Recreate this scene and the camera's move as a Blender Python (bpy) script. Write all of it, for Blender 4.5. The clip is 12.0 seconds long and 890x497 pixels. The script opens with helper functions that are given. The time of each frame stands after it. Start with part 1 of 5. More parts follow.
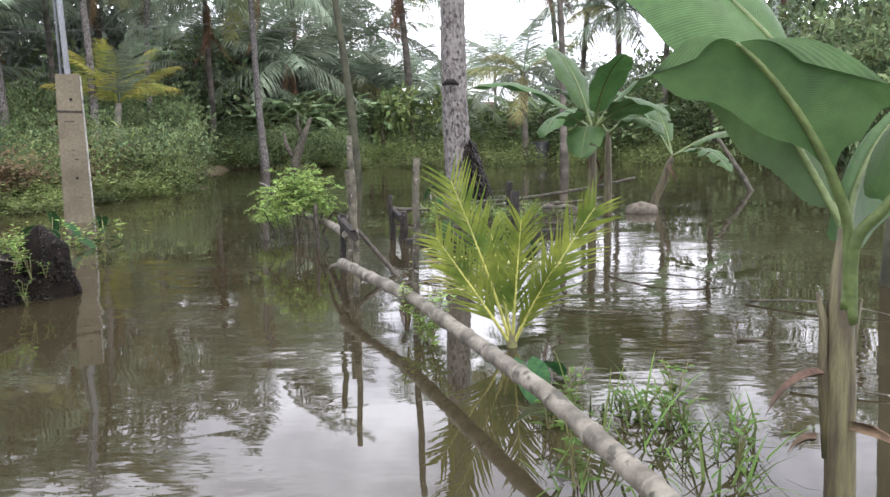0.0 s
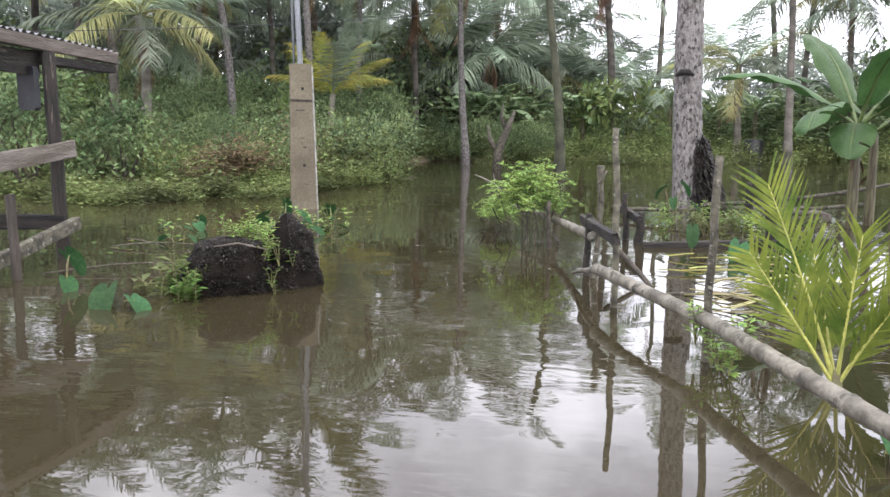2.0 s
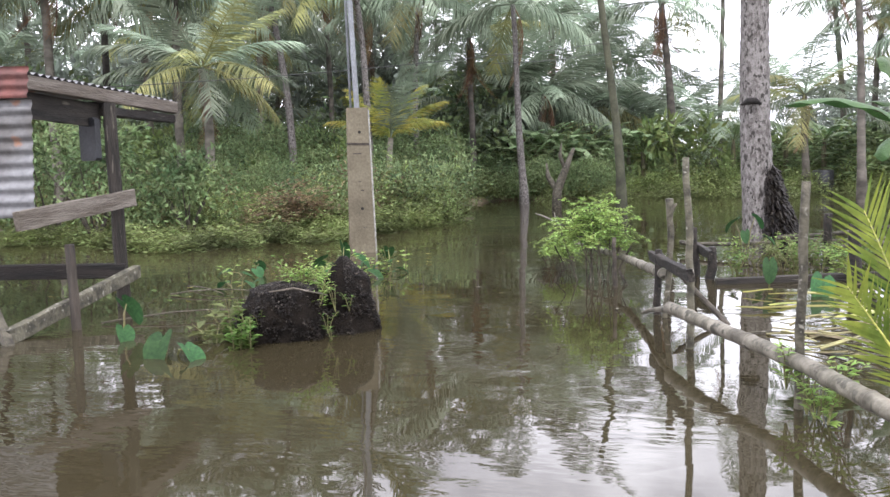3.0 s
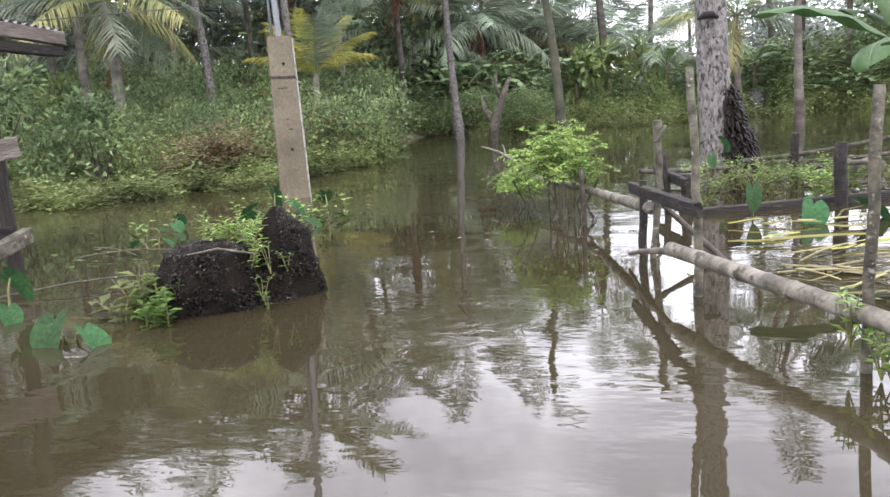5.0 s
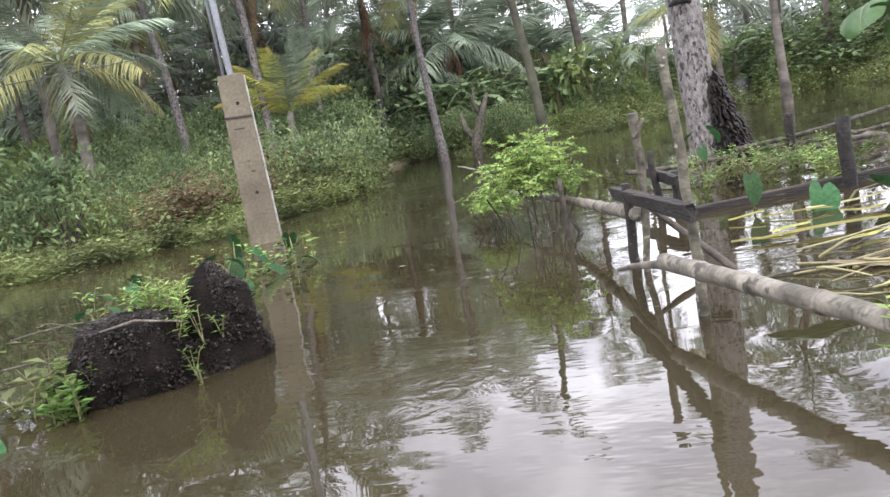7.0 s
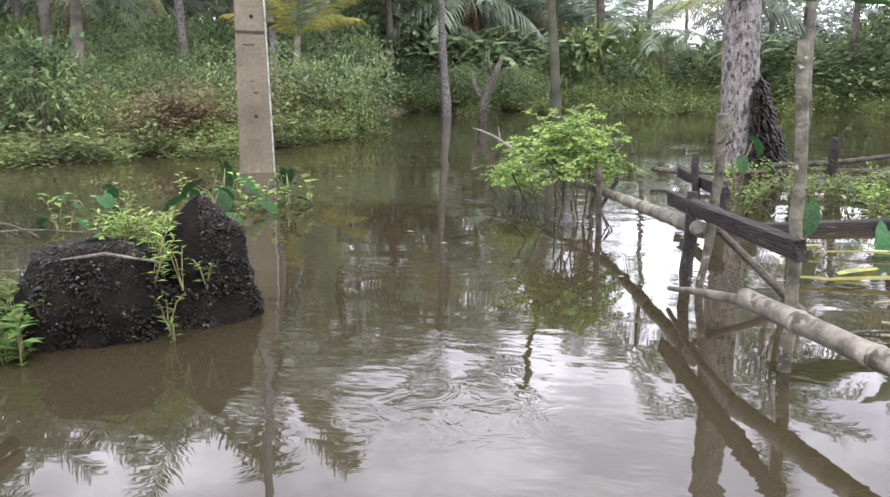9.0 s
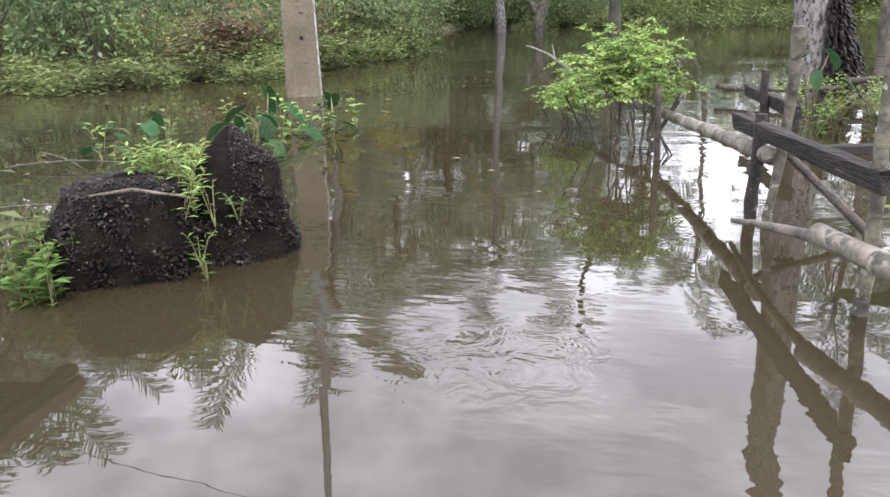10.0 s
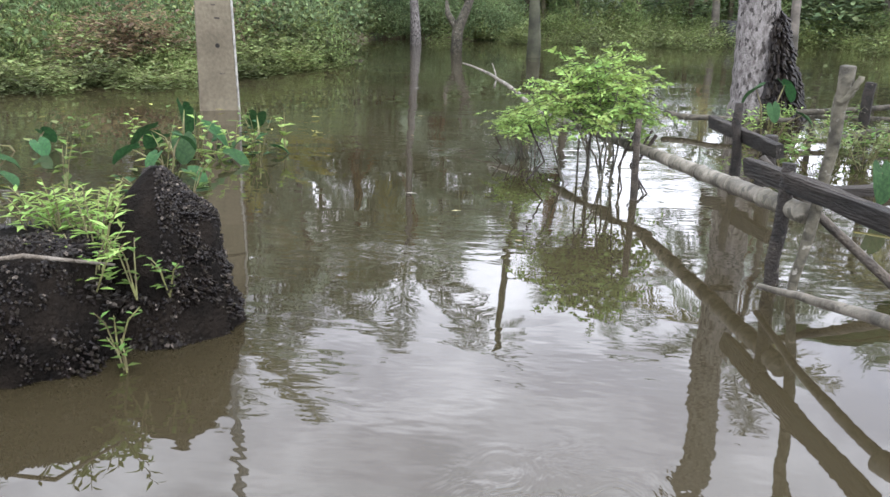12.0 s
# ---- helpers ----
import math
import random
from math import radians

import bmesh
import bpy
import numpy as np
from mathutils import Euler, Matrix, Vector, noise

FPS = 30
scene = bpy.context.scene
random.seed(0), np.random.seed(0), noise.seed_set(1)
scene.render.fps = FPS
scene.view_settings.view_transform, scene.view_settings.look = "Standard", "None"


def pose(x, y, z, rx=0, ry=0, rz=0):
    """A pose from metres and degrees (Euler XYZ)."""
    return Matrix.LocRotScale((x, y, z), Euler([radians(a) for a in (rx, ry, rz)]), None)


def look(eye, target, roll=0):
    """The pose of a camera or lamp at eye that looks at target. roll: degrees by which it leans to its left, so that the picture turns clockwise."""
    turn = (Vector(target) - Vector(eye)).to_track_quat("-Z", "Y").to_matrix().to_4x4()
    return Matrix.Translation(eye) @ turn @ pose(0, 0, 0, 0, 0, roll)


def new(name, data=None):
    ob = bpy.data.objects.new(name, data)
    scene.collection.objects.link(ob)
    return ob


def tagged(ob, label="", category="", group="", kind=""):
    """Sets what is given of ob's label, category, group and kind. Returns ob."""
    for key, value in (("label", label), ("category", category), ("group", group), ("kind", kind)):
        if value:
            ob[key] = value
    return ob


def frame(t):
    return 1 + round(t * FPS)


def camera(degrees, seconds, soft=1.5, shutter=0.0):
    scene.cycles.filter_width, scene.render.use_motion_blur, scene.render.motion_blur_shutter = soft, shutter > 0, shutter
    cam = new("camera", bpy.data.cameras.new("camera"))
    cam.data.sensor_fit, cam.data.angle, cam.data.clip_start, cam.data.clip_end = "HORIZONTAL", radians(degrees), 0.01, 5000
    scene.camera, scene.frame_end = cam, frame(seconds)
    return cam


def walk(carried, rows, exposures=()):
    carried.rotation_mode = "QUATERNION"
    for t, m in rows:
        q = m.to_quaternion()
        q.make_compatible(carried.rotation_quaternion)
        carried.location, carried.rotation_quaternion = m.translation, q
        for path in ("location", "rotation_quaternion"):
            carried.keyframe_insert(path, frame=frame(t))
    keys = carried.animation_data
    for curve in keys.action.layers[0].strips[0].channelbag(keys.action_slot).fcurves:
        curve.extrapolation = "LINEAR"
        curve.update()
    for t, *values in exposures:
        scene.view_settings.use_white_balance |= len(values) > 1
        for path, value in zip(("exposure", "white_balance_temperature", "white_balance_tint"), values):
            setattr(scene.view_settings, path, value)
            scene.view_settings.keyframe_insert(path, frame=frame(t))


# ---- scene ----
cam = camera(58.8, 12.0)
PATH = [
    (0, (0.201, 0.323, 1.055), (0.134, 2.302, 0.777), -1.1),
    (0.5, (0.137, 0.412, 1.066), (-0.154, 2.374, 0.806), -2.1),
    (1, (0.047, 0.416, 1.027), (-0.429, 2.341, 0.768), -0.2),
    (1.5, (-0.178, 0.591, 1.019), (-0.694, 2.501, 0.733), 1.2),
    (2, (-0.338, 0.74, 1.05), (-0.856, 2.65, 0.761), -0.0),
    (2.5, (-0.363, 0.761, 1.049), (-0.982, 2.651, 0.832), -2.3),
    (2.7, (-0.368, 0.823, 1.031), (-1.026, 2.703, 0.851), -2.2),
    (4.3, (-0.752, 1.534, 1.0), (-1.363, 3.42, 0.741), 0.2),
    (4.5, (-0.793, 1.607, 0.992), (-1.356, 3.504, 0.703), -0.7),
    (5, (-0.793, 1.693, 0.97), (-1.298, 3.597, 0.623), -4.1),
    (5.5, (-0.728, 1.888, 0.953), (-1.327, 3.777, 0.683), -8.4),
    (6, (-0.705, 2.028, 0.888), (-1.386, 3.896, 0.666), -12.1),
    (6.5, (-0.745, 2.223, 0.904), (-1.38, 4.102, 0.646), -13.2),
    (7, (-0.733, 2.355, 0.904), (-1.24, 4.268, 0.615), -10.6),
    (7.2, (-0.714, 2.444, 0.9), (-1.198, 4.364, 0.614), -8.9),
    (8.8, (-1.127, 2.766, 0.955), (-1.563, 4.69, 0.628), 0.6),
    (9, (-1.113, 2.85, 0.946), (-1.561, 4.756, 0.539), -0.1),
    (9.5, (-1.062, 3.007, 0.949), (-1.6, 4.856, 0.407), -1.9),
    (10, (-1.11, 3.055, 0.947), (-1.685, 4.875, 0.348), -1.5),
    (10.5, (-1.344, 3.196, 0.911), (-1.822, 5.037, 0.293), -1.6),
    (11, (-1.5, 3.307, 0.933), (-1.745, 5.178, 0.272), -1.3),
    (11.5, (-1.481, 3.458, 0.914), (-1.641, 5.345, 0.271), -0.3),
    (12, (-1.556, 3.598, 0.971), (-1.894, 5.483, 0.393), 1.1),
]
walk(cam, [(t, look(eye, target, roll)) for t, eye, target, roll in PATH],
     [(0.0, 0.40, 6400, 11), (3.0, 0.58, 6420, 12), (10.5, 0.68, 6330, 14), (12.0, 0.68, 6200, 9)])

# ==== place ====

# ---------------------------------------------------------------- light
world = bpy.data.worlds.new("world")
scene.world = world
world.use_nodes = True
SUN_EL, SUN_AZ = radians(56), radians(150)
wn, wl = world.node_tree.nodes, world.node_tree.links
wn.clear()
w_out = wn.new("ShaderNodeOutputWorld")
w_bg = wn.new("ShaderNodeBackground")
w_sky = wn.new("ShaderNodeTexSky")
w_sky.sky_type, w_sky.sun_disc, w_sky.sun_elevation, w_sky.sun_rotation = "NISHITA", False, SUN_EL, SUN_AZ
w_dim = wn.new("ShaderNodeVectorMath")
w_dim.operation, w_dim.inputs[3].default_value = "SCALE", 0.10
w_co = wn.new("ShaderNodeTexCoord")
w_map = wn.new("ShaderNodeMapping")
w_map.inputs["Scale"].default_value = (1.0, 1.0, 1.9)
w_noise = wn.new("ShaderNodeTexNoise")
w_noise.inputs["Scale"].default_value, w_noise.inputs["Detail"].default_value, w_noise.inputs["Roughness"].default_value = 4.2, 8, 0.58
w_ramp = wn.new("ShaderNodeValToRGB")
w_ramp.color_ramp.elements[0].position, w_ramp.color_ramp.elements[0].color = 0.38, (1.85, 1.84, 2.08, 1)
w_ramp.color_ramp.elements[1].position, w_ramp.color_ramp.elements[1].color = 0.62, (3.55, 3.55, 3.8, 1)
w_mix = wn.new("ShaderNodeMixRGB")
w_mix.inputs[0].default_value = 0.90
wl.new(w_co.outputs["Generated"], w_map.inputs["Vector"])
wl.new(w_map.outputs[0], w_noise.inputs["Vector"])
wl.new(w_noise.outputs[0], w_ramp.inputs[0])
wl.new(w_sky.outputs[0], w_dim.inputs[0])
wl.new(w_dim.outputs[0], w_mix.inputs[1])
wl.new(w_ramp.outputs[0], w_mix.inputs[2])
wl.new(w_mix.outputs[0], w_bg.inputs[0])
w_bg.inputs[1].default_value = 1.0
wl.new(w_bg.outputs[0], w_out.inputs[0])

sun = new("sun", bpy.data.lights.new("sun", "SUN"))
sun.data.energy, sun.data.angle, sun.data.color = 1.3, radians(14), (1.0, 0.96, 0.9)
sun.matrix_world = look((0, 0, 30), (-30 * math.sin(SUN_AZ) * math.cos(SUN_EL), -30 * math.cos(SUN_AZ) * math.cos(SUN_EL), 30 - 30 * math.sin(SUN_EL)))

# ---------------------------------------------------------------- materials


def material(name, colour, rough=0.6, metal=0.0, dark=None, scale=4.0, grain=40.0, bump=0.3, vary=0.15, spread="object",
             stretch=(1, 1, 1), through_light=0.0, fleck=None, fleck_scale=30.0, fleck_at=0.62, ior=1.45, spec=0.5):
    """A surface with stains at one scale, grain at a finer one, and a tone of its own for each piece."""
    m = bpy.data.materials.new(name)
    m.use_nodes = True
    n, l = m.node_tree.nodes, m.node_tree.links
    p = n["Principled BSDF"]
    p.inputs["Roughness"].default_value, p.inputs["Metallic"].default_value = rough, metal
    p.inputs["IOR"].default_value, p.inputs["Specular IOR Level"].default_value = ior, spec
    co = n.new("ShaderNodeTexCoord")
    mp = n.new("ShaderNodeMapping")
    mp.inputs["Scale"].default_value = stretch
    l.new(co.outputs["Object"], mp.inputs["Vector"])
    big, fine = n.new("ShaderNodeTexNoise"), n.new("ShaderNodeTexNoise")
    big.inputs["Scale"].default_value, big.inputs["Detail"].default_value = scale, 6
    fine.inputs["Scale"].default_value, fine.inputs["Detail"].default_value = grain, 4
    for t in (big, fine):
        l.new(mp.outputs[0], t.inputs["Vector"])
    ramp = n.new("ShaderNodeValToRGB")
    dark = dark or tuple(c * 0.55 for c in colour)
    ramp.color_ramp.elements[0].position, ramp.color_ramp.elements[0].color = 0.36, (*dark, 1)
    ramp.color_ramp.elements[1].position, ramp.color_ramp.elements[1].color = 0.62, (*colour, 1)
    l.new(big.outputs[0], ramp.inputs[0])
    last = ramp.outputs[0]
    mul = n.new("ShaderNodeMixRGB")
    mul.blend_type, mul.inputs[0].default_value = "OVERLAY", 0.45
    l.new(last, mul.inputs[1])
    l.new(fine.outputs[0], mul.inputs[2])
    last = mul.outputs[0]
    if fleck:
        fn, fr, fm = n.new("ShaderNodeTexNoise"), n.new("ShaderNodeValToRGB"), n.new("ShaderNodeMixRGB")
        fn.inputs["Scale"].default_value, fn.inputs["Detail"].default_value = fleck_scale, 8
        l.new(mp.outputs[0], fn.inputs["Vector"])
        fr.color_ramp.elements[0].position, fr.color_ramp.elements[1].position = fleck_at, fleck_at + 0.06
        l.new(fn.outputs[0], fr.inputs[0])
        l.new(fr.outputs[0], fm.inputs[0])
        l.new(last, fm.inputs[1])
        fm.inputs[2].default_value = (*fleck, 1)
        last = fm.outputs[0]
    if vary:
        hsv, src = n.new("ShaderNodeHueSaturation"), None
        if spread == "island":
            src = n.new("ShaderNodeNewGeometry").outputs["Random Per Island"]
        else:
            src = n.new("ShaderNodeObjectInfo").outputs["Random"]
        r1, r2 = n.new("ShaderNodeMapRange"), n.new("ShaderNodeMapRange")
        r1.inputs[3].default_value, r1.inputs[4].default_value = 1 - vary * 2.2, 1 + vary * 2.2
        r2.inputs[3].default_value, r2.inputs[4].default_value = 0.5 - vary * 0.12, 0.5 + vary * 0.10
        l.new(src, r1.inputs[0])
        l.new(src, r2.inputs[0])
        l.new(r1.outputs[0], hsv.inputs["Value"])
        l.new(r2.outputs[0], hsv.inputs["Hue"])
        l.new(last, hsv.inputs["Color"])
        last = hsv.outputs[0]
    l.new(last, p.inputs["Base Color"])
    if bump:
        b = n.new("ShaderNodeBump")
        b.inputs["Strength"].default_value, b.inputs["Distance"].default_value = bump, 0.02
        l.new(fine.outputs[0], b.inputs["Height"])
        l.new(b.outputs[0], p.inputs["Normal"])
    if through_light:
        tr, mx = n.new("ShaderNodeBsdfTranslucent"), n.new("ShaderNodeMixShader")
        out = n["Material Output"]
        l.new(last, tr.inputs[0])
        mx.inputs[0].default_value = through_light
        l.new(p.outputs[0], mx.inputs[1])
        l.new(tr.outputs[0], mx.inputs[2])
        l.new(mx.outputs[0], out.inputs[0])
    return m


def leafy(name, colour, dark, vary=0.2, spread="island", rough=0.65, light=0.35, scale=1.2, spec=0.25):
    return material(name, colour, rough, dark=dark, scale=scale, grain=25, bump=0.12, vary=vary, spread=spread, through_light=light, spec=spec)


def banana_leaf_material(name, colour, dark):
    """Broad leaf with fine cross veins and a pale midrib, laid out along the blade."""
    m = leafy(name, colour, dark, vary=0.1, spread="object", rough=0.42, light=0.25, scale=3, spec=0.4)
    n, l = m.node_tree.nodes, m.node_tree.links
    p = n["Principled BSDF"]
    p.inputs["Specular IOR Level"].default_value = 0.3
    uv = n.new("ShaderNodeUVMap")
    wave = n.new("ShaderNodeTexWave")
    wave.bands_direction = "X"
    wave.inputs["Scale"].default_value, wave.inputs["Distortion"].default_value, wave.inputs["Detail"].default_value = 48, 1.0, 2
    b = n.new("ShaderNodeBump")
    b.inputs["Strength"].default_value, b.inputs["Distance"].default_value = 0.3, 0.003
    l.new(uv.outputs[0], wave.inputs["Vector"])
    l.new(wave.outputs[1], b.inputs["Height"])
    l.new(b.outputs[0], p.inputs["Normal"])
    base = p.inputs["Base Color"].links[0].from_socket
    vein, mix = n.new("ShaderNodeMapRange"), n.new("ShaderNodeMixRGB")
    vein.inputs[1].default_value, vein.inputs[2].default_value, vein.inputs[4].default_value = 0.55, 1.0, 0.55
    mix.inputs[2].default_value = (colour[0] * 2.0, colour[1] * 1.55, colour[2] * 2.0, 1)
    l.new(wave.outputs[1], vein.inputs[0])
    l.new(vein.outputs[0], mix.inputs[0])
    l.new(base, mix.inputs[1])
    l.new(mix.outputs[0], p.inputs["Base Color"])
    return m


def water_material():
    """Muddy flood water: brown body, mirror-like top, patches of ripple between calm stretches."""
    m = bpy.data.materials.new("flood_water")
    m.use_nodes = True
    n, l = m.node_tree.nodes, m.node_tree.links
    p = n["Principled BSDF"]
    p.inputs["Roughness"].default_value, p.inputs["IOR"].default_value = 0.015, 1.5
    co = n.new("ShaderNodeTexCoord")

    def tex(scale, detail, stretch, rough=0.5):
        mp, t = n.new("ShaderNodeMapping"), n.new("ShaderNodeTexNoise")
        mp.inputs["Scale"].default_value = stretch
        mp.inputs["Rotation"].default_value = (0, 0, radians(-14))
        t.inputs["Scale"].default_value, t.inputs["Detail"].default_value, t.inputs["Roughness"].default_value = scale, detail, rough
        l.new(co.outputs["Object"], mp.inputs["Vector"])
        l.new(mp.outputs[0], t.inputs["Vector"])
        return t.outputs[0]

    def times(a, b):
        q = n.new("ShaderNodeMath")
        q.operation = "MULTIPLY"
        l.new(a, q.inputs[0])
        if isinstance(b, float):
            q.inputs[1].default_value = b
        else:
            l.new(b, q.inputs[1])
        return q.outputs[0]

    def plus(a, b):
        q = n.new("ShaderNodeMath")
        l.new(a, q.inputs[0])
        l.new(b, q.inputs[1])
        return q.outputs[0]

    mud = n.new("ShaderNodeValToRGB")
    mud.color_ramp.elements[0].position, mud.color_ramp.elements[0].color = 0.35, (0.024, 0.0195, 0.010, 1)
    mud.color_ramp.elements[1].position, mud.color_ramp.elements[1].color = 0.68, (0.037, 0.031, 0.018, 1)
    l.new(tex(0.35, 4, (1, 1, 1)), mud.inputs[0])
    l.new(mud.outputs[0], p.inputs["Base Color"])
    patch = n.new("ShaderNodeMapRange")
    patch.inputs[1].default_value, patch.inputs[2].default_value, patch.inputs[3].default_value, patch.inputs[4].default_value = 0.46, 0.70, 0.06, 1.0
    l.new(tex(0.55, 2, (1, 1.2, 1)), patch.inputs[0])
    swell = times(times(tex(1.0, 2, (2.2, 5.0, 1), 0.4), 0.0065), patch.outputs[0])
    ripple = times(times(tex(1.0, 2, (6, 13, 1)), 0.0030), patch.outputs[0])
    slow = times(tex(1.0, 1, (0.9, 1.7, 1)), 0.0028)
    off, dist, fade, ring = n.new("ShaderNodeVectorMath"), n.new("ShaderNodeVectorMath"), n.new("ShaderNodeMapRange"), n.new("ShaderNodeTexNoise")
    off.inputs[1].default_value = (1.54, -5.0, 0)
    dist.operation = "LENGTH"
    l.new(co.outputs["Object"], off.inputs[0])
    l.new(off.outputs[0], dist.inputs[0])
    fade.interpolation_type = "SMOOTHSTEP"
    fade.inputs[1].default_value, fade.inputs[2].default_value, fade.inputs[3].default_value, fade.inputs[4].default_value = 0.10, 0.36, 1.0, 0.0
    l.new(dist.outputs["Value"], fade.inputs[0])
    ring.inputs["Scale"].default_value, ring.inputs["Detail"].default_value, ring.inputs["Distortion"].default_value = 7.0, 3, 1.2
    l.new(co.outputs["Object"], ring.inputs["Vector"])
    eddy = times(times(ring.outputs[0], 0.0065), fade.outputs[0])
    b = n.new("ShaderNodeBump")
    b.inputs["Strength"].default_value, b.inputs["Distance"].default_value = 1.0, 1.0
    l.new(plus(plus(plus(swell, ripple), slow), eddy), b.inputs["Height"])
    l.new(b.outputs[0], p.inputs["Normal"])
    return m


M_WATER = water_material()
M_SOIL = material("wet_soil", (0.12, 0.09, 0.05), 0.8, dark=(0.05, 0.045, 0.025), scale=0.8, grain=12, bump=0.8, vary=0)
M_TRUNK = material("palm_bark", (0.215, 0.20, 0.19), 0.85, dark=(0.085, 0.075, 0.068), scale=15, grain=60, bump=1.0, vary=0.1, stretch=(1.5, 1.5, 0.8),
                   fleck=(0.032, 0.028, 0.024), fleck_scale=17, fleck_at=0.555)
M_TRUNK_FAR = material("grey_palm_bark", (0.135, 0.12, 0.10), 0.85, dark=(0.04, 0.036, 0.028), scale=1.6, grain=8, bump=0.7, vary=0.22, stretch=(1, 1, 1.8))
M_TRUNK_MOSS = material("mossy_bark", (0.085, 0.088, 0.055), 0.9, dark=(0.03, 0.032, 0.02), scale=2.0, grain=12, bump=0.8, vary=0.1)
# frond green lightened and blued to hold the haze over the grove
M_FROND = leafy("hazed_palm_frond", (0.262, 0.312, 0.225), (0.140, 0.185, 0.128), vary=0.22, spread="object", light=0.25)
M_FROND_YELLOW = leafy("yellowing_frond", (0.30, 0.295, 0.12), (0.17, 0.19, 0.085), vary=0.15, spread="object", light=0.3)
M_FROND_GOLD = leafy("golden_frond", (0.46, 0.42, 0.10), (0.22, 0.28, 0.07), vary=0.12, spread="object", light=0.35)
M_FROND_DEAD = material("dead_frond", (0.20, 0.115, 0.06), 0.85, dark=(0.09, 0.05, 0.03), scale=2, grain=20, vary=0.2)
M_YOUNG = leafy("young_frond", (0.20, 0.235, 0.042), (0.075, 0.12, 0.02), vary=0.14, spread="island", light=0.35, scale=5)
M_RACHIS = material("frond_stalk", (0.42, 0.40, 0.10), 0.5, dark=(0.26, 0.27, 0.07), scale=8, grain=60, vary=0.05)
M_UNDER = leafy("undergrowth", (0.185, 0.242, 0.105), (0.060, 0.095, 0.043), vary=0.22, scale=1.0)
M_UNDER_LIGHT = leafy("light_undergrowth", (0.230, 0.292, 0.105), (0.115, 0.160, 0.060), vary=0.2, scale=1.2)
# brighter than real leaves: some haze of the thicket is in this colour
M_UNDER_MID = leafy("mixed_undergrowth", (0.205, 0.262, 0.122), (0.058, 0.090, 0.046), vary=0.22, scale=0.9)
M_DRYHERB = leafy("withered_herbs", (0.20, 0.15, 0.09), (0.10, 0.07, 0.045), vary=0.25, scale=0.7)
M_HERB = leafy("bank_herbs", (0.195, 0.235, 0.085), (0.080, 0.094, 0.040), vary=0.28, scale=1.1)
# distance haze is mixed into this leaf colour: paler and greyer than foliage
M_FAR_HAZE = leafy("hazed_far_leaves", (0.28, 0.315, 0.27), (0.18, 0.21, 0.178), vary=0.25, scale=0.2)
M_SHRUB = leafy("shrub_leaves", (0.285, 0.395, 0.112), (0.165, 0.26, 0.068), vary=0.18, scale=4, light=0.35)
M_TARO = leafy("taro_leaf", (0.036, 0.088, 0.030), (0.018, 0.050, 0.019), vary=0.16, spread="object", rough=0.65, light=0.2, scale=6, spec=0.15)
M_GRASS = leafy("wet_grass", (0.12, 0.19, 0.045), (0.06, 0.10, 0.025), vary=0.25, scale=4)
M_STEM = material("green_stem", (0.16, 0.17, 0.06), 0.6, dark=(0.09, 0.07, 0.035), scale=12, grain=60, vary=0.1)
M_BANANA = banana_leaf_material("banana_leaf", (0.050, 0.102, 0.030), (0.030, 0.068, 0.020))
# lighter copy for distant plants: sky glare and haze put into the colour
M_BANANA_HAZE = banana_leaf_material("hazed_banana_leaf", (0.19, 0.275, 0.135), (0.11, 0.18, 0.08))
M_MIDRIB = material("banana_midrib", (0.095, 0.13, 0.04), 0.5, dark=(0.065, 0.095, 0.028), scale=10, grain=50, vary=0)
M_PSEUDO = material("banana_stem", (0.115, 0.105, 0.052), 0.55, dark=(0.042, 0.030, 0.018), scale=9, grain=45, bump=0.5, vary=0.05, stretch=(4, 4, 0.5))
M_SHEATH = material("dry_sheath", (0.12, 0.078, 0.048), 0.85, dark=(0.055, 0.034, 0.02), scale=8, grain=40, stretch=(2, 2, 0.5))
M_CONCRETE = material("weathered_concrete", (0.138, 0.119, 0.082), 0.85, dark=(0.090, 0.076, 0.051), scale=2.2, grain=30, bump=0.35, vary=0,
                      fleck=(0.085, 0.075, 0.05), fleck_scale=7, fleck_at=0.63)
M_HOLE = material("hole_shade", (0.02, 0.018, 0.015), 0.9, vary=0, bump=0)
M_PIPE = material("galvanised_pipe", (0.19, 0.20, 0.215), 0.55, metal=0.1, dark=(0.14, 0.148, 0.155), scale=3, grain=30, bump=0.1, vary=0)
M_RUST = material("rust", (0.16, 0.08, 0.04), 0.9, scale=20, vary=0)
M_BAMBOO = material("weathered_bamboo", (0.19, 0.174, 0.138), 0.65, dark=(0.075, 0.067, 0.05), scale=9, grain=40, bump=0.35, vary=0.06,
                    fleck=(0.06, 0.055, 0.042), fleck_scale=17, fleck_at=0.555)
M_WOOD_DARK = material("blackened_wood", (0.024, 0.019, 0.015), 0.8, dark=(0.006, 0.005, 0.004), scale=5, grain=28, bump=0.9, vary=0.12, stretch=(4, 0.5, 4),
                       fleck=(0.085, 0.074, 0.06), fleck_scale=9, fleck_at=0.64)
M_WOOD_GREY = material("grey_wood", (0.165, 0.145, 0.12), 0.8, dark=(0.085, 0.07, 0.052), scale=4, grain=24, bump=0.7, vary=0.12, stretch=(4, 0.5, 4))
M_WOOD_BROWN = material("old_brown_wood", (0.058, 0.047, 0.036), 0.8, dark=(0.022, 0.018, 0.014), scale=4, grain=24, bump=0.7, vary=0.12, stretch=(4, 0.5, 4))
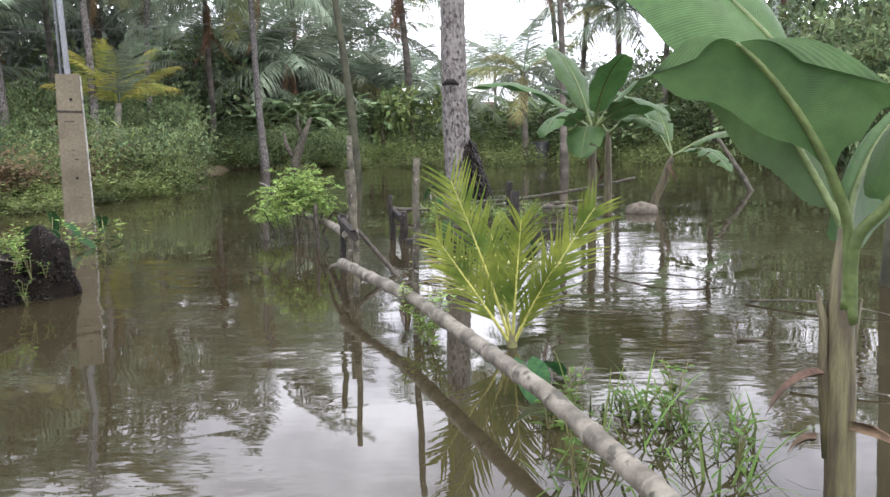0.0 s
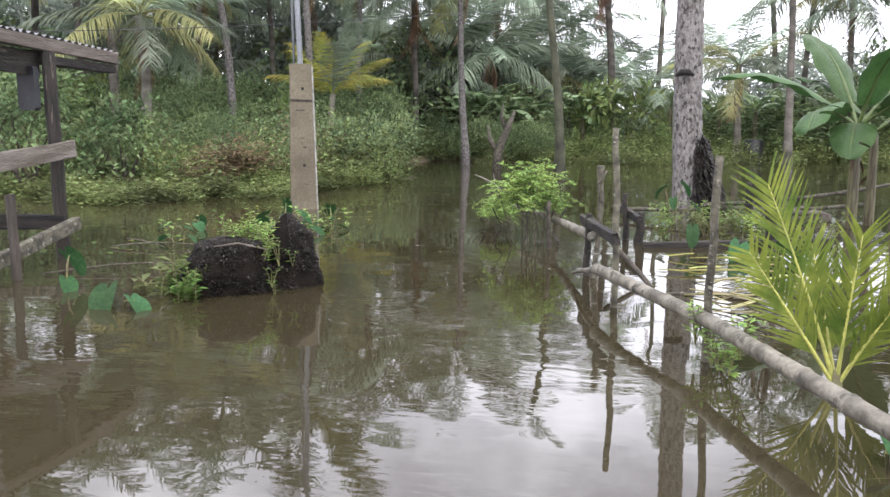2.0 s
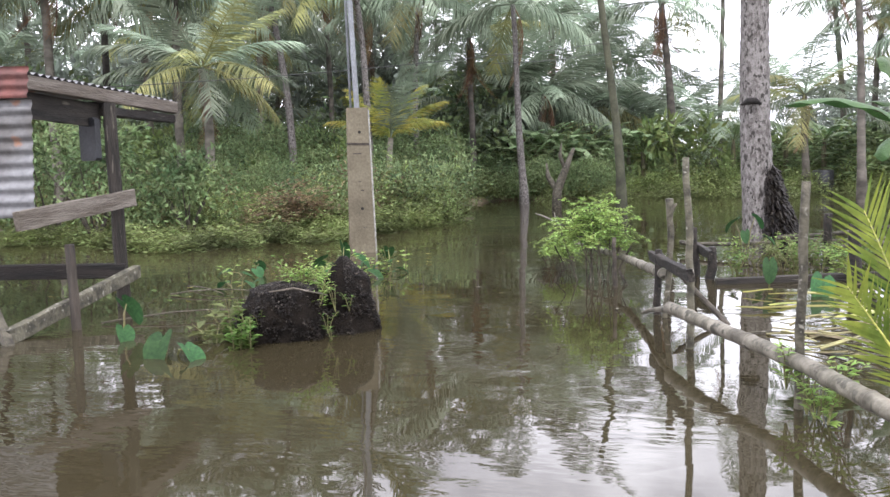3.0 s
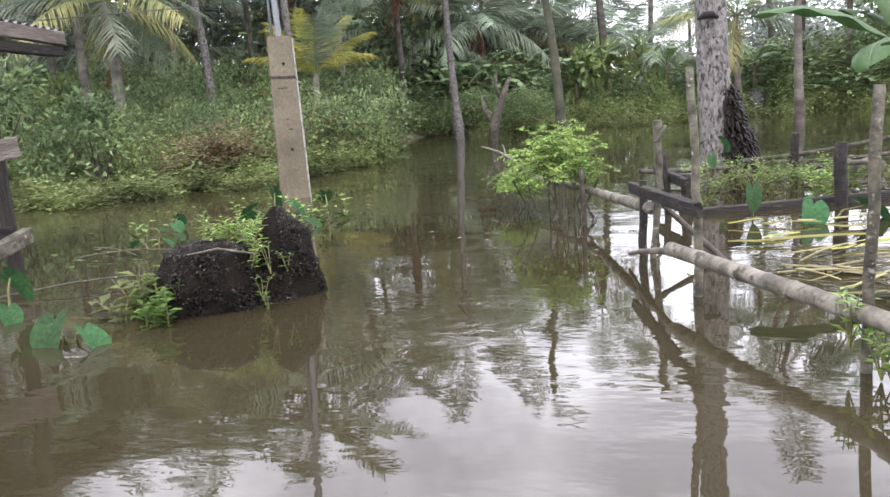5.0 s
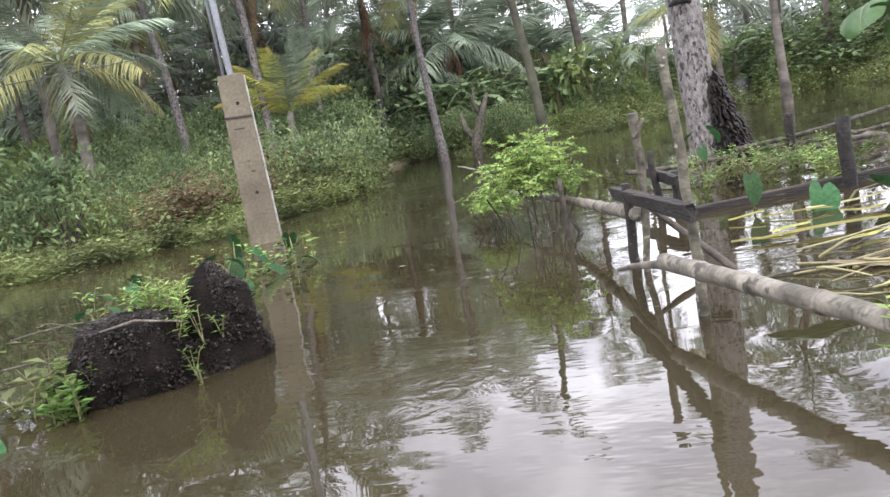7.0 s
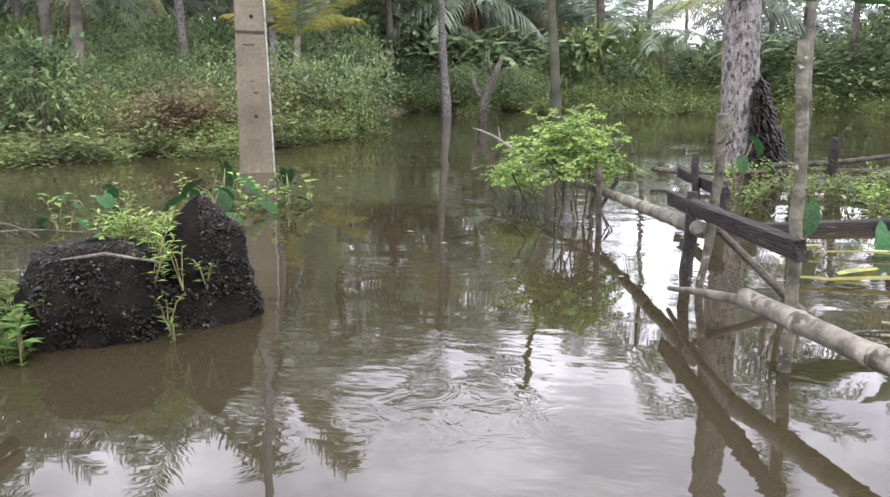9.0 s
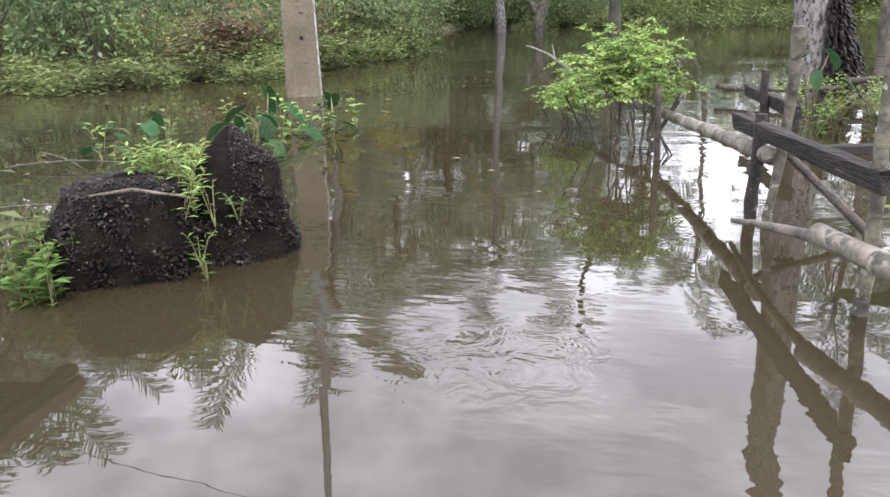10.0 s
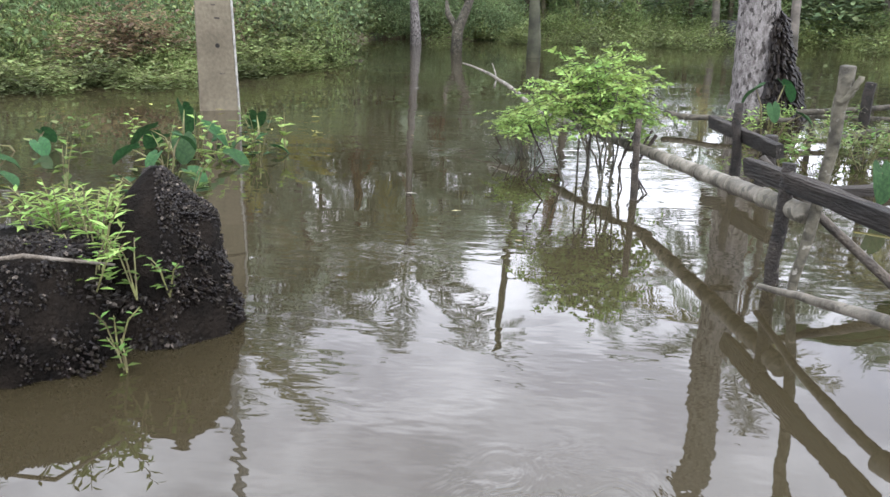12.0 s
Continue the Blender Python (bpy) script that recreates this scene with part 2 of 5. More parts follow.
M_BARKPOLE = material("lichen_bark", (0.095, 0.086, 0.062), 0.85, dark=(0.032, 0.029, 0.021), scale=14, grain=40, bump=0.7, vary=0.1,
                      fleck=(0.20, 0.19, 0.16), fleck_scale=30, fleck_at=0.61)
M_ROOT = material("root_ball", (0.011, 0.0085, 0.0065), 0.95, dark=(0.003, 0.0025, 0.002), scale=9, grain=70, bump=1.0, vary=0, spec=0.12,
                  fleck=(0.09, 0.08, 0.07), fleck_scale=60, fleck_at=0.70)
M_ROOTLET = material("rootlets", (0.013, 0.0095, 0.007), 0.5, dark=(0.008, 0.006, 0.005), scale=20, grain=80, vary=0.35, spread="island", spec=0.3)
M_TIN = material("corrugated_iron", (0.17, 0.17, 0.175), 0.6, metal=0.2, dark=(0.08, 0.075, 0.072), scale=3, grain=25, bump=0.15, vary=0.05,
                 fleck=(0.20, 0.10, 0.06), fleck_scale=5, fleck_at=0.62)
M_RED = material("faded_red_roof", (0.17, 0.06, 0.05), 0.75, dark=(0.09, 0.04, 0.035), scale=4, grain=25, vary=0)
M_WALL = material("pale_hut_wall", (0.42, 0.42, 0.40), 0.8, dark=(0.28, 0.27, 0.26), scale=2, grain=20, vary=0)
M_BLACK = material("black_plastic", (0.025, 0.026, 0.03), 0.5, scale=4, vary=0)
M_STRAW = material("straw_leaf", (0.34, 0.30, 0.15), 0.6, dark=(0.19, 0.17, 0.09), scale=6, grain=40, vary=0.2, through_light=0.2)
M_YELLOWLEAF = leafy("fallen_yellow_leaf", (0.32, 0.30, 0.085), (0.19, 0.21, 0.065), vary=0.15, spread="object", scale=5)
M_WIRE = material("black_wire", (0.05, 0.05, 0.05), 0.6, vary=0, bump=0)
M_FOAM = material("pale_litter", (0.34, 0.33, 0.30), 0.7, scale=12, vary=0.1)

# ---------------------------------------------------------------- mesh tools
R = random.Random(7)


class Shape:
    """Vertices and faces gathered for one mesh."""

    def __init__(self):
        self.v, self.f = [], []

    def quad_leaf(self, base, way, side, length, width, fold=0.25, at=0.45):
        """A leaf of two triangles folded along its rib."""
        way, side = way.normalized(), side.normalized()
        up = side.cross(way)
        k = len(self.v)
        mid = base + way * (length * at)
        self.v += [base, mid + side * width / 2 + up * width * fold, base + way * length, mid - side * width / 2 + up * width * fold]
        self.f += [(k, k + 1, k + 2), (k, k + 2, k + 3)]

    def blade(self, base, way, side, length, width, droop=0.3, steps=3):
        """A narrow blade that bends towards the ground."""
        way, side = way.normalized(), side.normalized()
        k, at = len(self.v), base.copy()
        for i in range(steps + 1):
            u = i / steps
            w = width * (1 - u) ** 0.7 * (0.6 + 0.4 * min(1, u * 4)) / 2
            if i == steps:
                self.v.append(at.copy())
            else:
                self.v += [at + side * w, at - side * w]
            way = (way + Vector((0, 0, -droop / steps))).normalized()
            at = at + way * (length / steps)
        for i in range(steps - 1):
            a = k + 2 * i
            self.f.append((a, a + 1, a + 3, a + 2))
        a = k + 2 * (steps - 1)
        self.f.append((a, a + 1, a + 2))

    def tube(self, points, radii, n=8, cap=True, rough=0.0, rng=None):
        """A round rod through points with a radius for each."""
        pts = [Vector(p) for p in points]
        k = len(self.v)
        for i, p in enumerate(pts):
            t = (pts[min(i + 1, len(pts) - 1)] - pts[max(i - 1, 0)]).normalized()
            a = t.cross(Vector((0, 1, 0)) if abs(t.y) < 0.9 else Vector((1, 0, 0))).normalized()
            b = t.cross(a)
            for j in range(n):
                g = 2 * math.pi * j / n
                r = radii[i] * (1 + (rng.uniform(-rough, rough) if rng else 0))
                self.v.append(p + a * (r * math.cos(g)) + b * (r * math.sin(g)))
        for i in range(len(pts) - 1):
            for j in range(n):
                a, b = k + i * n + j, k + i * n + (j + 1) % n
                self.f.append((a, b, b + n, a + n))
        if cap:
            self.f.append(tuple(range(k + n - 1, k - 1, -1)))
            self.f.append(tuple(range(k + (len(pts) - 1) * n, k + len(pts) * n)))

    def box(self, m, size, bevel=0.0):
        """A box of the given size round the pose m, with chamfered long edges."""
        sx, sy, sz = (s / 2 for s in size)
        c = min(bevel, sx * 0.9, sz * 0.9)
        ring = [(-sx + c, -sz), (sx - c, -sz), (sx, -sz + c), (sx, sz - c), (sx - c, sz), (-sx + c, sz), (-sx, sz - c), (-sx, -sz + c)] if c else [(-sx, -sz), (sx, -sz), (sx, sz), (-sx, sz)]
        k, n = len(self.v), len(ring)
        for y in (-sy, sy):
            self.v += [m @ Vector((x, y, z)) for x, z in ring]
        for j in range(n):
            self.f.append((k + j, k + (j + 1) % n, k + n + (j + 1) % n, k + n + j))
        self.f.append(tuple(range(k + n - 1, k - 1, -1)))
        self.f.append(tuple(range(k + n, k + 2 * n)))

    def mesh(self, name, mat, smooth=False):
        me = bpy.data.meshes.new(name)
        me.from_pydata([tuple(v) for v in self.v], [], self.f)
        me.materials.append(mat)
        if smooth:
            me.shade_smooth()
        me.update()
        return me


def part(name, shape, mat, parent=None, label="", smooth=False):
    """Links a shape, or a ready mesh, as one object under a thing or a part."""
    me = shape.mesh(name, mat, smooth) if isinstance(shape, Shape) else shape
    ob = new(name, me)
    if parent:
        ob.parent = parent
    return tagged(ob, label)


def thing(name, place, label, category, group="", turn=0, kind=""):
    ob = new(name)
    ob.empty_display_size = 0.1
    ob.matrix_world = pose(*place, 0, 0, turn)
    return tagged(ob, label, category, group, kind)


def scatter(name, templates, spots, mat, label, category, group=""):
    """One mesh of many copies of templates: spots are (template, x, y, z, turn, scale, height)."""
    vs, fs, base = [], [], 0
    ready = [(np.array([tuple(v) for v in s.v]), np.array(s.f)) for s in templates]
    for i, x, y, z, turn, sc, hi in spots:
        v, f = ready[i]
        c, s = math.cos(turn), math.sin(turn)
        vs.append(np.stack([(v[:, 0] * c - v[:, 1] * s) * sc + x, (v[:, 0] * s + v[:, 1] * c) * sc + y, v[:, 2] * sc * hi + z], 1))
        fs.append(f + base)
        base += len(v)
    v, f = np.concatenate(vs), np.concatenate(fs)
    me = bpy.data.meshes.new(name)
    me.vertices.add(len(v))
    me.vertices.foreach_set("co", v.astype(np.float32).ravel())
    me.loops.add(f.size)
    me.loops.foreach_set("vertex_index", f.astype(np.int32).ravel())
    me.polygons.add(len(f))
    me.polygons.foreach_set("loop_start", np.arange(0, f.size, f.shape[1], dtype=np.int32))
    me.update(calc_edges=True)
    me.materials.append(mat)
    return tagged(new(name, me), label, category, group, "stuff")


def arc(a, b, n, sag=0.0):
    a, b = Vector(a), Vector(b)
    return [a.lerp(b, i / n) + Vector((0, 0, -sag * 4 * (i / n) * (1 - i / n))) for i in range(n + 1)]


def rand_dir(rng, up=0.0):
    while True:
        d = Vector((rng.uniform(-1, 1), rng.uniform(-1, 1), rng.uniform(-1, 1) + up))
        if 0.1 < d.length:
            return d.normalized()


# ---------------------------------------------------------------- ground and water


def edge_y(x):
    """How far off the flood's far shore lies at x."""
    if x < -8.6:
        return 12.7 + 0.32 * (-8.6 - x) ** 0.9 + 0.3 * math.sin(x * 1.7)
    if x < -5.9:
        u = (x + 8.6) / 2.7
        return 12.7 + 5.4 * u ** 2.6 + 0.25 * math.sin(x * 3.1)
    return 35.0 + 1.3 * math.sin(x * 0.5) + 0.6 * math.sin(x * 1.3 + 1) + max(0, x - 6) * 0.05


def inlet(x, y):
    """Whether the flooded channel behind the bank's tip covers this spot."""
    return -8.6 < x < -5.4 and 19.0 < y < 31.0


def dry(x, y):
    if inlet(x, y):
        return False
    return y > edge_y(x)


def ground_mesh():
    s = Shape()
    xs = [-900, -300, -120, -70] + [-46 + i * 0.8 for i in range(116)] + [70, 120, 300, 900]
    ys = [-900, -300, -60, -15] + [-6 + i * 0.8 for i in range(85)] + [75, 110, 180, 400, 900]
    for y in ys:
        for x in xs:
            d = dry(max(-45, min(46, x)), min(y, 70)) and y > 5
            z = (-0.06 + 0.22 * min(1, max(0, y - edge_y(max(-45, min(46, x)))) / 2.5) + 0.05 * noise.noise((x * 0.6, y * 0.6, 0)) if d else -0.45 + 0.08 * noise.noise((x * 0.5, y * 0.5, 3)))
            s.v.append((x, y, z + (max(0, y - 30) * 0.012 if d else 0)))
    w = len(xs)
    for j in range(len(ys) - 1):
        for i in range(w - 1):
            s.f.append((j * w + i, j * w + i + 1, (j + 1) * w + i + 1, (j + 1) * w + i))
    return s


tagged(part("ground", ground_mesh(), M_SOIL, smooth=True), "dark wet soil bank rising out of the flood", "ground", kind="structure")
flood = Shape()
flood.v = [(-900, -900, 0), (900, -900, 0), (900, 900, 0), (-900, 900, 0)]
flood.f = [(0, 1, 2, 3)]
tagged(part("water", flood, M_WATER), "still brown flood water mirroring sky and trees", "water", kind="structure")

# ---------------------------------------------------------------- coconut palms


def frond_shape(length, droop, pairs, leaf, rng, lift=0.0, width=0.045, ragged=0.15, hang=0.55):
    """A feather leaf along +X from the origin: a curved stalk and rows of narrow leaflets."""
    s = Shape()
    pts, way, at = [], Vector((1, 0, lift)).normalized(), Vector((0, 0, 0))
    n = 14
    for i in range(n + 1):
        pts.append(at.copy())
        way = (way + Vector((0, 0, -droop / n))).normalized()
        at = at + way * (length / n)
    s.tube(pts, [0.012 * length * (1 - 0.85 * i / n) * 0.8 for i in range(n + 1)], 4, cap=False)
    for k in range(pairs):
        u = 0.14 + 0.86 * k / pairs
        i = min(n - 1, int(u * n))
        p = pts[i].lerp(pts[i + 1], u * n - i)
        t = (pts[i + 1] - pts[i]).normalized()
        size = leaf * (0.45 + 0.9 * math.sin(math.pi * min(1, 0.12 + u * 0.86)) ** 0.7) * rng.uniform(1 - ragged, 1 + ragged)
        for sgn in (-1, 1):
            if rng.random() < ragged * 0.25:
                continue
            out = Vector((0, sgn, 0))
            d = (t * rng.uniform(0.55, 0.85) + out * rng.uniform(0.75, 1.0) + Vector((0, 0, rng.uniform(-0.2, 0.25)))).normalized()
            s.blade(p, d, t, size, width * rng.uniform(0.8, 1.15), hang * rng.uniform(0.7, 1.4), 3)
    return s


FRONDS = [frond_shape(3.9, d, 52, 0.92, R, lift=0.1, width=0.075, hang=h) for d, h in ((0.5, 0.7), (0.85, 1.0), (1.1, 1.2))]
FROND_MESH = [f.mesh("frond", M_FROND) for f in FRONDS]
FROND_YELLOW = [f.mesh("frond", M_FROND_YELLOW) for f in FRONDS]
FROND_DEAD = [frond_shape(3.4, 2.2, 36, 0.55, R, lift=-0.2, width=0.06, hang=2.0).mesh("frond", M_FROND_DEAD)]
YOUNG_PALM_FROND = frond_shape(3.2, 0.9, 50, 0.7, R, lift=0.15, width=0.06, hang=0.9).mesh("frond", M_FROND_GOLD)


def trunk_shape(height, r0, lean, rng, sides=10, rings=True, foot=0.0):
    s = Shape()
    n = int(height / (0.09 if rings else 0.45))
    wob = rng.uniform(0, 6)
    pts, rad = [], []
    for i in range(n + 1):
        u = i / n
        z = height * u - 0.5 * (i == 0)
        pts.append((lean[0] * u ** 1.6 + foot * math.exp(-max(z, 0) / 1.1) + 0.05 * math.sin(u * 5 + wob), lean[1] * u ** 1.6 + 0.05 * math.sin(u * 4 + wob), z))
        flare = 0.5 * math.exp(-z / 0.45) if z > 0 else 0.5
        ring = (1.035 if i % 2 else 0.985) if rings else 1 + 0.03 * math.sin(i * 2.1)
        rad.append(r0 * (1 + flare - 0.38 * u) * ring)
    s.tube(pts, rad, sides, rough=0.03, rng=rng)
    return s, pts[-1]


def palm(x, y, height, r0=0.15, lean=(0, 0), fronds=17, scale=1.0, yellow=0.12, dead=2, bark=None, label="", rng=R, upright=0.0, cocos=True):
    tree = thing("coconut_palm", (x, y, 0), label or "tall coconut palm with grey ringed trunk rising from undergrowth", "palm tree", "coconut palms")
    near = r0 > 0.18
    s, top = trunk_shape(height, r0, lean, rng, 20 if near else 8, near)
    part("trunk", s, bark or M_TRUNK_FAR, tree, smooth=True)
    for i in range(fronds):
        a = i * 2.39996 + rng.uniform(-0.25, 0.25)
        age = i / fronds
        tilt = -66 + 84 * age - 25 * upright + rng.uniform(-8, 8)
        kind = 0 if age < 0.35 else (1 if age < 0.7 else 2)
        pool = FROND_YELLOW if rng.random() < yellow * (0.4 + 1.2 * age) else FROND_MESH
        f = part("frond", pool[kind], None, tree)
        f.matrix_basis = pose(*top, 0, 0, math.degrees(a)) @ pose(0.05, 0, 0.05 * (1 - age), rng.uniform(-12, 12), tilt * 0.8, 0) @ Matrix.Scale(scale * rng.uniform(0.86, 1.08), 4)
    for i in range(dead):
        f = part("frond", FROND_DEAD[0], None, tree, "withered brown frond")
        f.matrix_basis = pose(*top, 0, 0, rng.uniform(0, 360)) @ pose(0.05, 0, -0.1, 0, rng.uniform(35, 60), 0) @ Matrix.Scale(scale * rng.uniform(0.6, 0.95), 4)
    return tree


VX, VY, VAZ = -0.363, 0.761, radians(18.2)


def spot(px, far):
    """Plan position at a bearing (in the lens's units across) and distance from the first lookout."""
    a = VAZ - math.atan((px - 768) / 1391)
    return VX - far * math.sin(a), VY + far * math.cos(a)


# bearing, distance, crown height, trunk radius, lean, fronds, scale, yellow, dead
GROVE = [
    (878, 27, 6.6, 0.13, (-0.3, 0), 15, 0.9, 0.1, 1), (1136, 37, 8.3, 0.2, (-0.4, 0), 14, 0.95, 0.05, 7),
    (1218, 41, 11.8, 0.14, (0.1, 0), 15, 0.9, 0.1, 1), (618, 24, 7.2, 0.13, (-0.5, 0), 16, 1.0, 0.1, 1),
    (694, 30, 7.6, 0.13, (0.2, 0), 16, 1.0, 0.1, 1), (480, 24, 7.3, 0.13, (-0.7, 0), 16, 1.0, 0.1, 1),
    (335, 20, 3.75, 0.14, (-0.15, 0), 20, 0.68, 0.35, 3), (286, 25, 6.8, 0.15, (-0.3, 0.3), 17, 1.0, 0.15, 2),
    (1462, 23.3, 6.6, 0.11, (-0.35, 0), 15, 0.75, 0.1, 2), (788, 33, 6.6, 0.15, (0.1, 0), 18, 0.85, 0.1, 5), (1430, 42, 10.2, 0.16, (-0.6, 0), 20, 1.1, 0.1, 2),
    (1362, 33, 3.6, 0.15, (0, 0), 16, 0.75, 0.2, 2), (1192, 38, 3.0, 0.15, (0.2, 0), 17, 0.95, 0.1, 2),
    (1478, 38, 7.6, 0.15, (0.3, 0), 18, 1.0, 0.1, 2), (70, 24, 7.2, 0.15, (-0.3, 0), 17, 1.1, 0.15, 2),
    (150, 30, 8.5, 0.15, (0.3, 0), 17, 1.1, 0.1, 2), (226, 34, 9.5, 0.15, (0.2, 0), 17, 1.1, 0.1, 2),
    (420, 33, 8.0, 0.15, (0.2, 0), 17, 1.1, 0.1, 2), (545, 34, 9.5, 0.14, (0, 0), 17, 1.1, 0.1, 2),
    (600, 40, 9.5, 0.14, (0.3, 0), 17, 1.2, 0.1, 2), (735, 44, 10.5, 0.15, (0, 0), 17, 1.2, 0.1, 2),
    (845, 42, 9.2, 0.15, (0.4, 0), 17, 1.2, 0.1, 2), (930, 38, 7.8, 0.15, (0, 0), 18, 1.1, 0.1, 2),
    (990, 44, 8.6, 0.15, (0.2, 0), 17, 1.1, 0.1, 2), (1070, 46, 7.0, 0.15, (-0.2, 0), 17, 1.1, 0.1, 2),
    (1290, 60, 6.0, 0.15, (0, 0), 17, 1.1, 0.1, 1), (1140, 60, 5.0, 0.15, (0, 0), 17, 1.1, 0.1, 1),
    (1560, 36, 6.4, 0.15, (0, 0), 18, 1.0, 0.1, 2), (1660, 36, 8.5, 0.15, (0.4, 0), 17, 1.1, 0.1, 2),
    (1780, 36, 8.5, 0.15, (0, 0), 17, 1.1, 0.1, 2), (1950, 33, 8.0, 0.15, (0, 0), 17, 1.1, 0.1, 2),
    (2200, 34, 9.0, 0.15, (0, 0), 17, 1.1, 0.1, 2), (-60, 27, 9.0, 0.15, (0, 0), 17, 1.1, 0.1, 2),
    (-230, 24, 8.0, 0.15, (0, 0), 17, 1.1, 0.1, 2), (-420, 27, 9.5, 0.15, (0, 0), 17, 1.1, 0.1, 2),
    (390, 42, 10.0, 0.15, (0, 0), 16, 1.2, 0.1, 1), (20, 38, 11.0, 0.15, (0, 0), 16, 1.2, 0.1, 1),
]
for px, far, hi, r0, lean, nf, sc, yel, dd in GROVE:
    x, y = spot(px, far)
    palm(x, y, hi, r0, lean, nf, sc, yel, dd, M_TRUNK if r0 == 0.13 else None,
         label="coconut palm with a skirt of withered brown fronds" if dd > 5 else "")
FILL = random.Random(21)
for i in range(42):
    px = -420 + i * 45 + FILL.uniform(-20, 20) if i < 30 else 800 + (i - 30) * 25
    far = FILL.uniform(36, 56)
    x, y = spot(px, far)
    palm(x, y, FILL.uniform(3.5, 9.5) if i < 28 else FILL.uniform(2.8, 5.2), 0.14, (FILL.uniform(-0.5, 0.5), 0), 17, FILL.uniform(1.0, 1.25), 0.12, 2, rng=FILL)
# the palm wrapped in creepers
x, y = spot(1043, 21)
palm(x, y, 6.6, 0.12, (-0.5, 0), 5, 0.28, 0.1, 0, M_TRUNK_MOSS, "slender coconut palm with mossy creeper-grown trunk")

# young yellow palm at the wood's edge
x, y = spot(648, 24)
tree = thing("young_coconut_palm", (x, y, 0), "young coconut palm with yellowing upright fronds among bushes", "palm tree", "coconut palms")
s, top = trunk_shape(2.2, 0.13, (0, 0), R, 8, False)
part("trunk", s, M_TRUNK_FAR, tree, smooth=True)
for i in range(15):
    f = part("frond", YOUNG_PALM_FROND if i % 5 else FROND_MESH[0], None, tree)
    f.matrix_basis = pose(*top, 0, 0, i * 137.5) @ pose(0, 0, 0, 0, -86 + 4.4 * i, 0) @ Matrix.Scale(0.62, 4)

# the near palm with its black root mass
NEAR = (-0.12, 12.1)
tree = thing("coconut_palm", (*NEAR, 0), "near coconut palm with pale lichen-blotched trunk standing in the flood", "palm tree", "coconut palms")
s, top = trunk_shape(13.0, 0.192, (0.35, 0.2), R, 24, True, 0.2)
part("trunk", s, M_TRUNK, tree, smooth=True)
s = Shape()
s.tube([(-0.07, -0.17, 1.81), (0.01, -0.195, 1.85), (0.10, -0.195, 1.85), (0.17, -0.17, 1.81)], [0.015, 0.045, 0.045, 0.015], 8)
part("trunk_scar", s, M_WOOD_DARK, tree, "dark curved climbing notch", True)
for i in range(18):
    f = part("frond", (FROND_MESH if i % 6 else FROND_YELLOW)[min(2, i // 6)], None, tree)
    f.matrix_basis = pose(*top, 0, 0, i * 137.5) @ pose(0.05, 0, 0, 0, -50 + 4.4 * i, 0) @ Matrix.Scale(1.1, 4)
rootmass = Shape()
for i in range(1000):
    a, u = R.uniform(-1.7, 1.0), R.random()
    h = 0.98 * (1 - u ** 1.1)
    rr = 0.06 + 0.34 * u + R.uniform(-0.03, 0.05)
    p = Vector((0.25 + rr * math.cos(a) * 0.95, rr * math.sin(a) * 0.9, h + R.uniform(-0.05, 0.05)))
    q = p + Vector((math.cos(a) * 0.05, math.sin(a) * 0.05, R.uniform(-0.09, -0.01)))
    rootmass.tube([p, p.lerp(q, 0.5) + rand_dir(R) * 0.015, q], [R.uniform(0.010, 0.02), 0.016, 0.006], 4)
rootmass.tube([(0.32, -0.02, -0.3), (0.32, -0.02, 0.2), (0.29, -0.02, 0.7), (0.25, 0, 1.0)], [0.30, 0.25, 0.11, 0.03], 10, rough=0.08, rng=R)
part("root_mass", rootmass, M_ROOTLET, tree, "knobbly black mass of aerial roots")

# ---------------------------------------------------------------- undergrowth


def bush_shape(leaves, rx, rz, leaf, rng, clumps=16, narrow=0.5):
    """A bush of leaf clumps with gaps between, standing on the origin."""
    s = Shape()
    cs = []
    for i in range(clumps):
        d = rand_dir(rng, 0.35)
        k = rng.uniform(0.45, 1.0)
        cs.append((Vector((d.x * rx * k, d.y * rx * k, max(0.08, rz * 0.5 + d.z * rz * 0.55 * k))), rng.uniform(0.25, 0.5)))
    for i in range(leaves):
        c, r = cs[i % clumps]
        d = rand_dir(rng, 0.25)
        p = c + Vector((d.x * rx * r, d.y * rx * r, d.z * rz * r * 0.8)) * rng.uniform(0.55, 1.05)
        if p.z < 0.02:
            p.z = rng.uniform(0.02, 0.2)
        w = (d + rand_dir(rng) * 0.7 + Vector((0, 0, -0.25))).normalized()
        side = w.cross(rand_dir(rng))
        s.quad_leaf(p, w, side if side.length > 0.05 else Vector((1, 0, 0)), leaf * rng.uniform(0.6, 1.35), leaf * narrow * rng.uniform(0.7, 1.2))
    return s


BUSH = [bush_shape(1750, 1.75, 2.4, 0.15, R, 40, 0.42) for _ in range(4)]
FINE = [bush_shape(430, 1.0, 1.2, 0.11, R, 22) for _ in range(3)]
BROAD = [bush_shape(230, 0.9, 1.7, 0.38, R, 14, 0.36) for _ in range(2)]
HERB = []
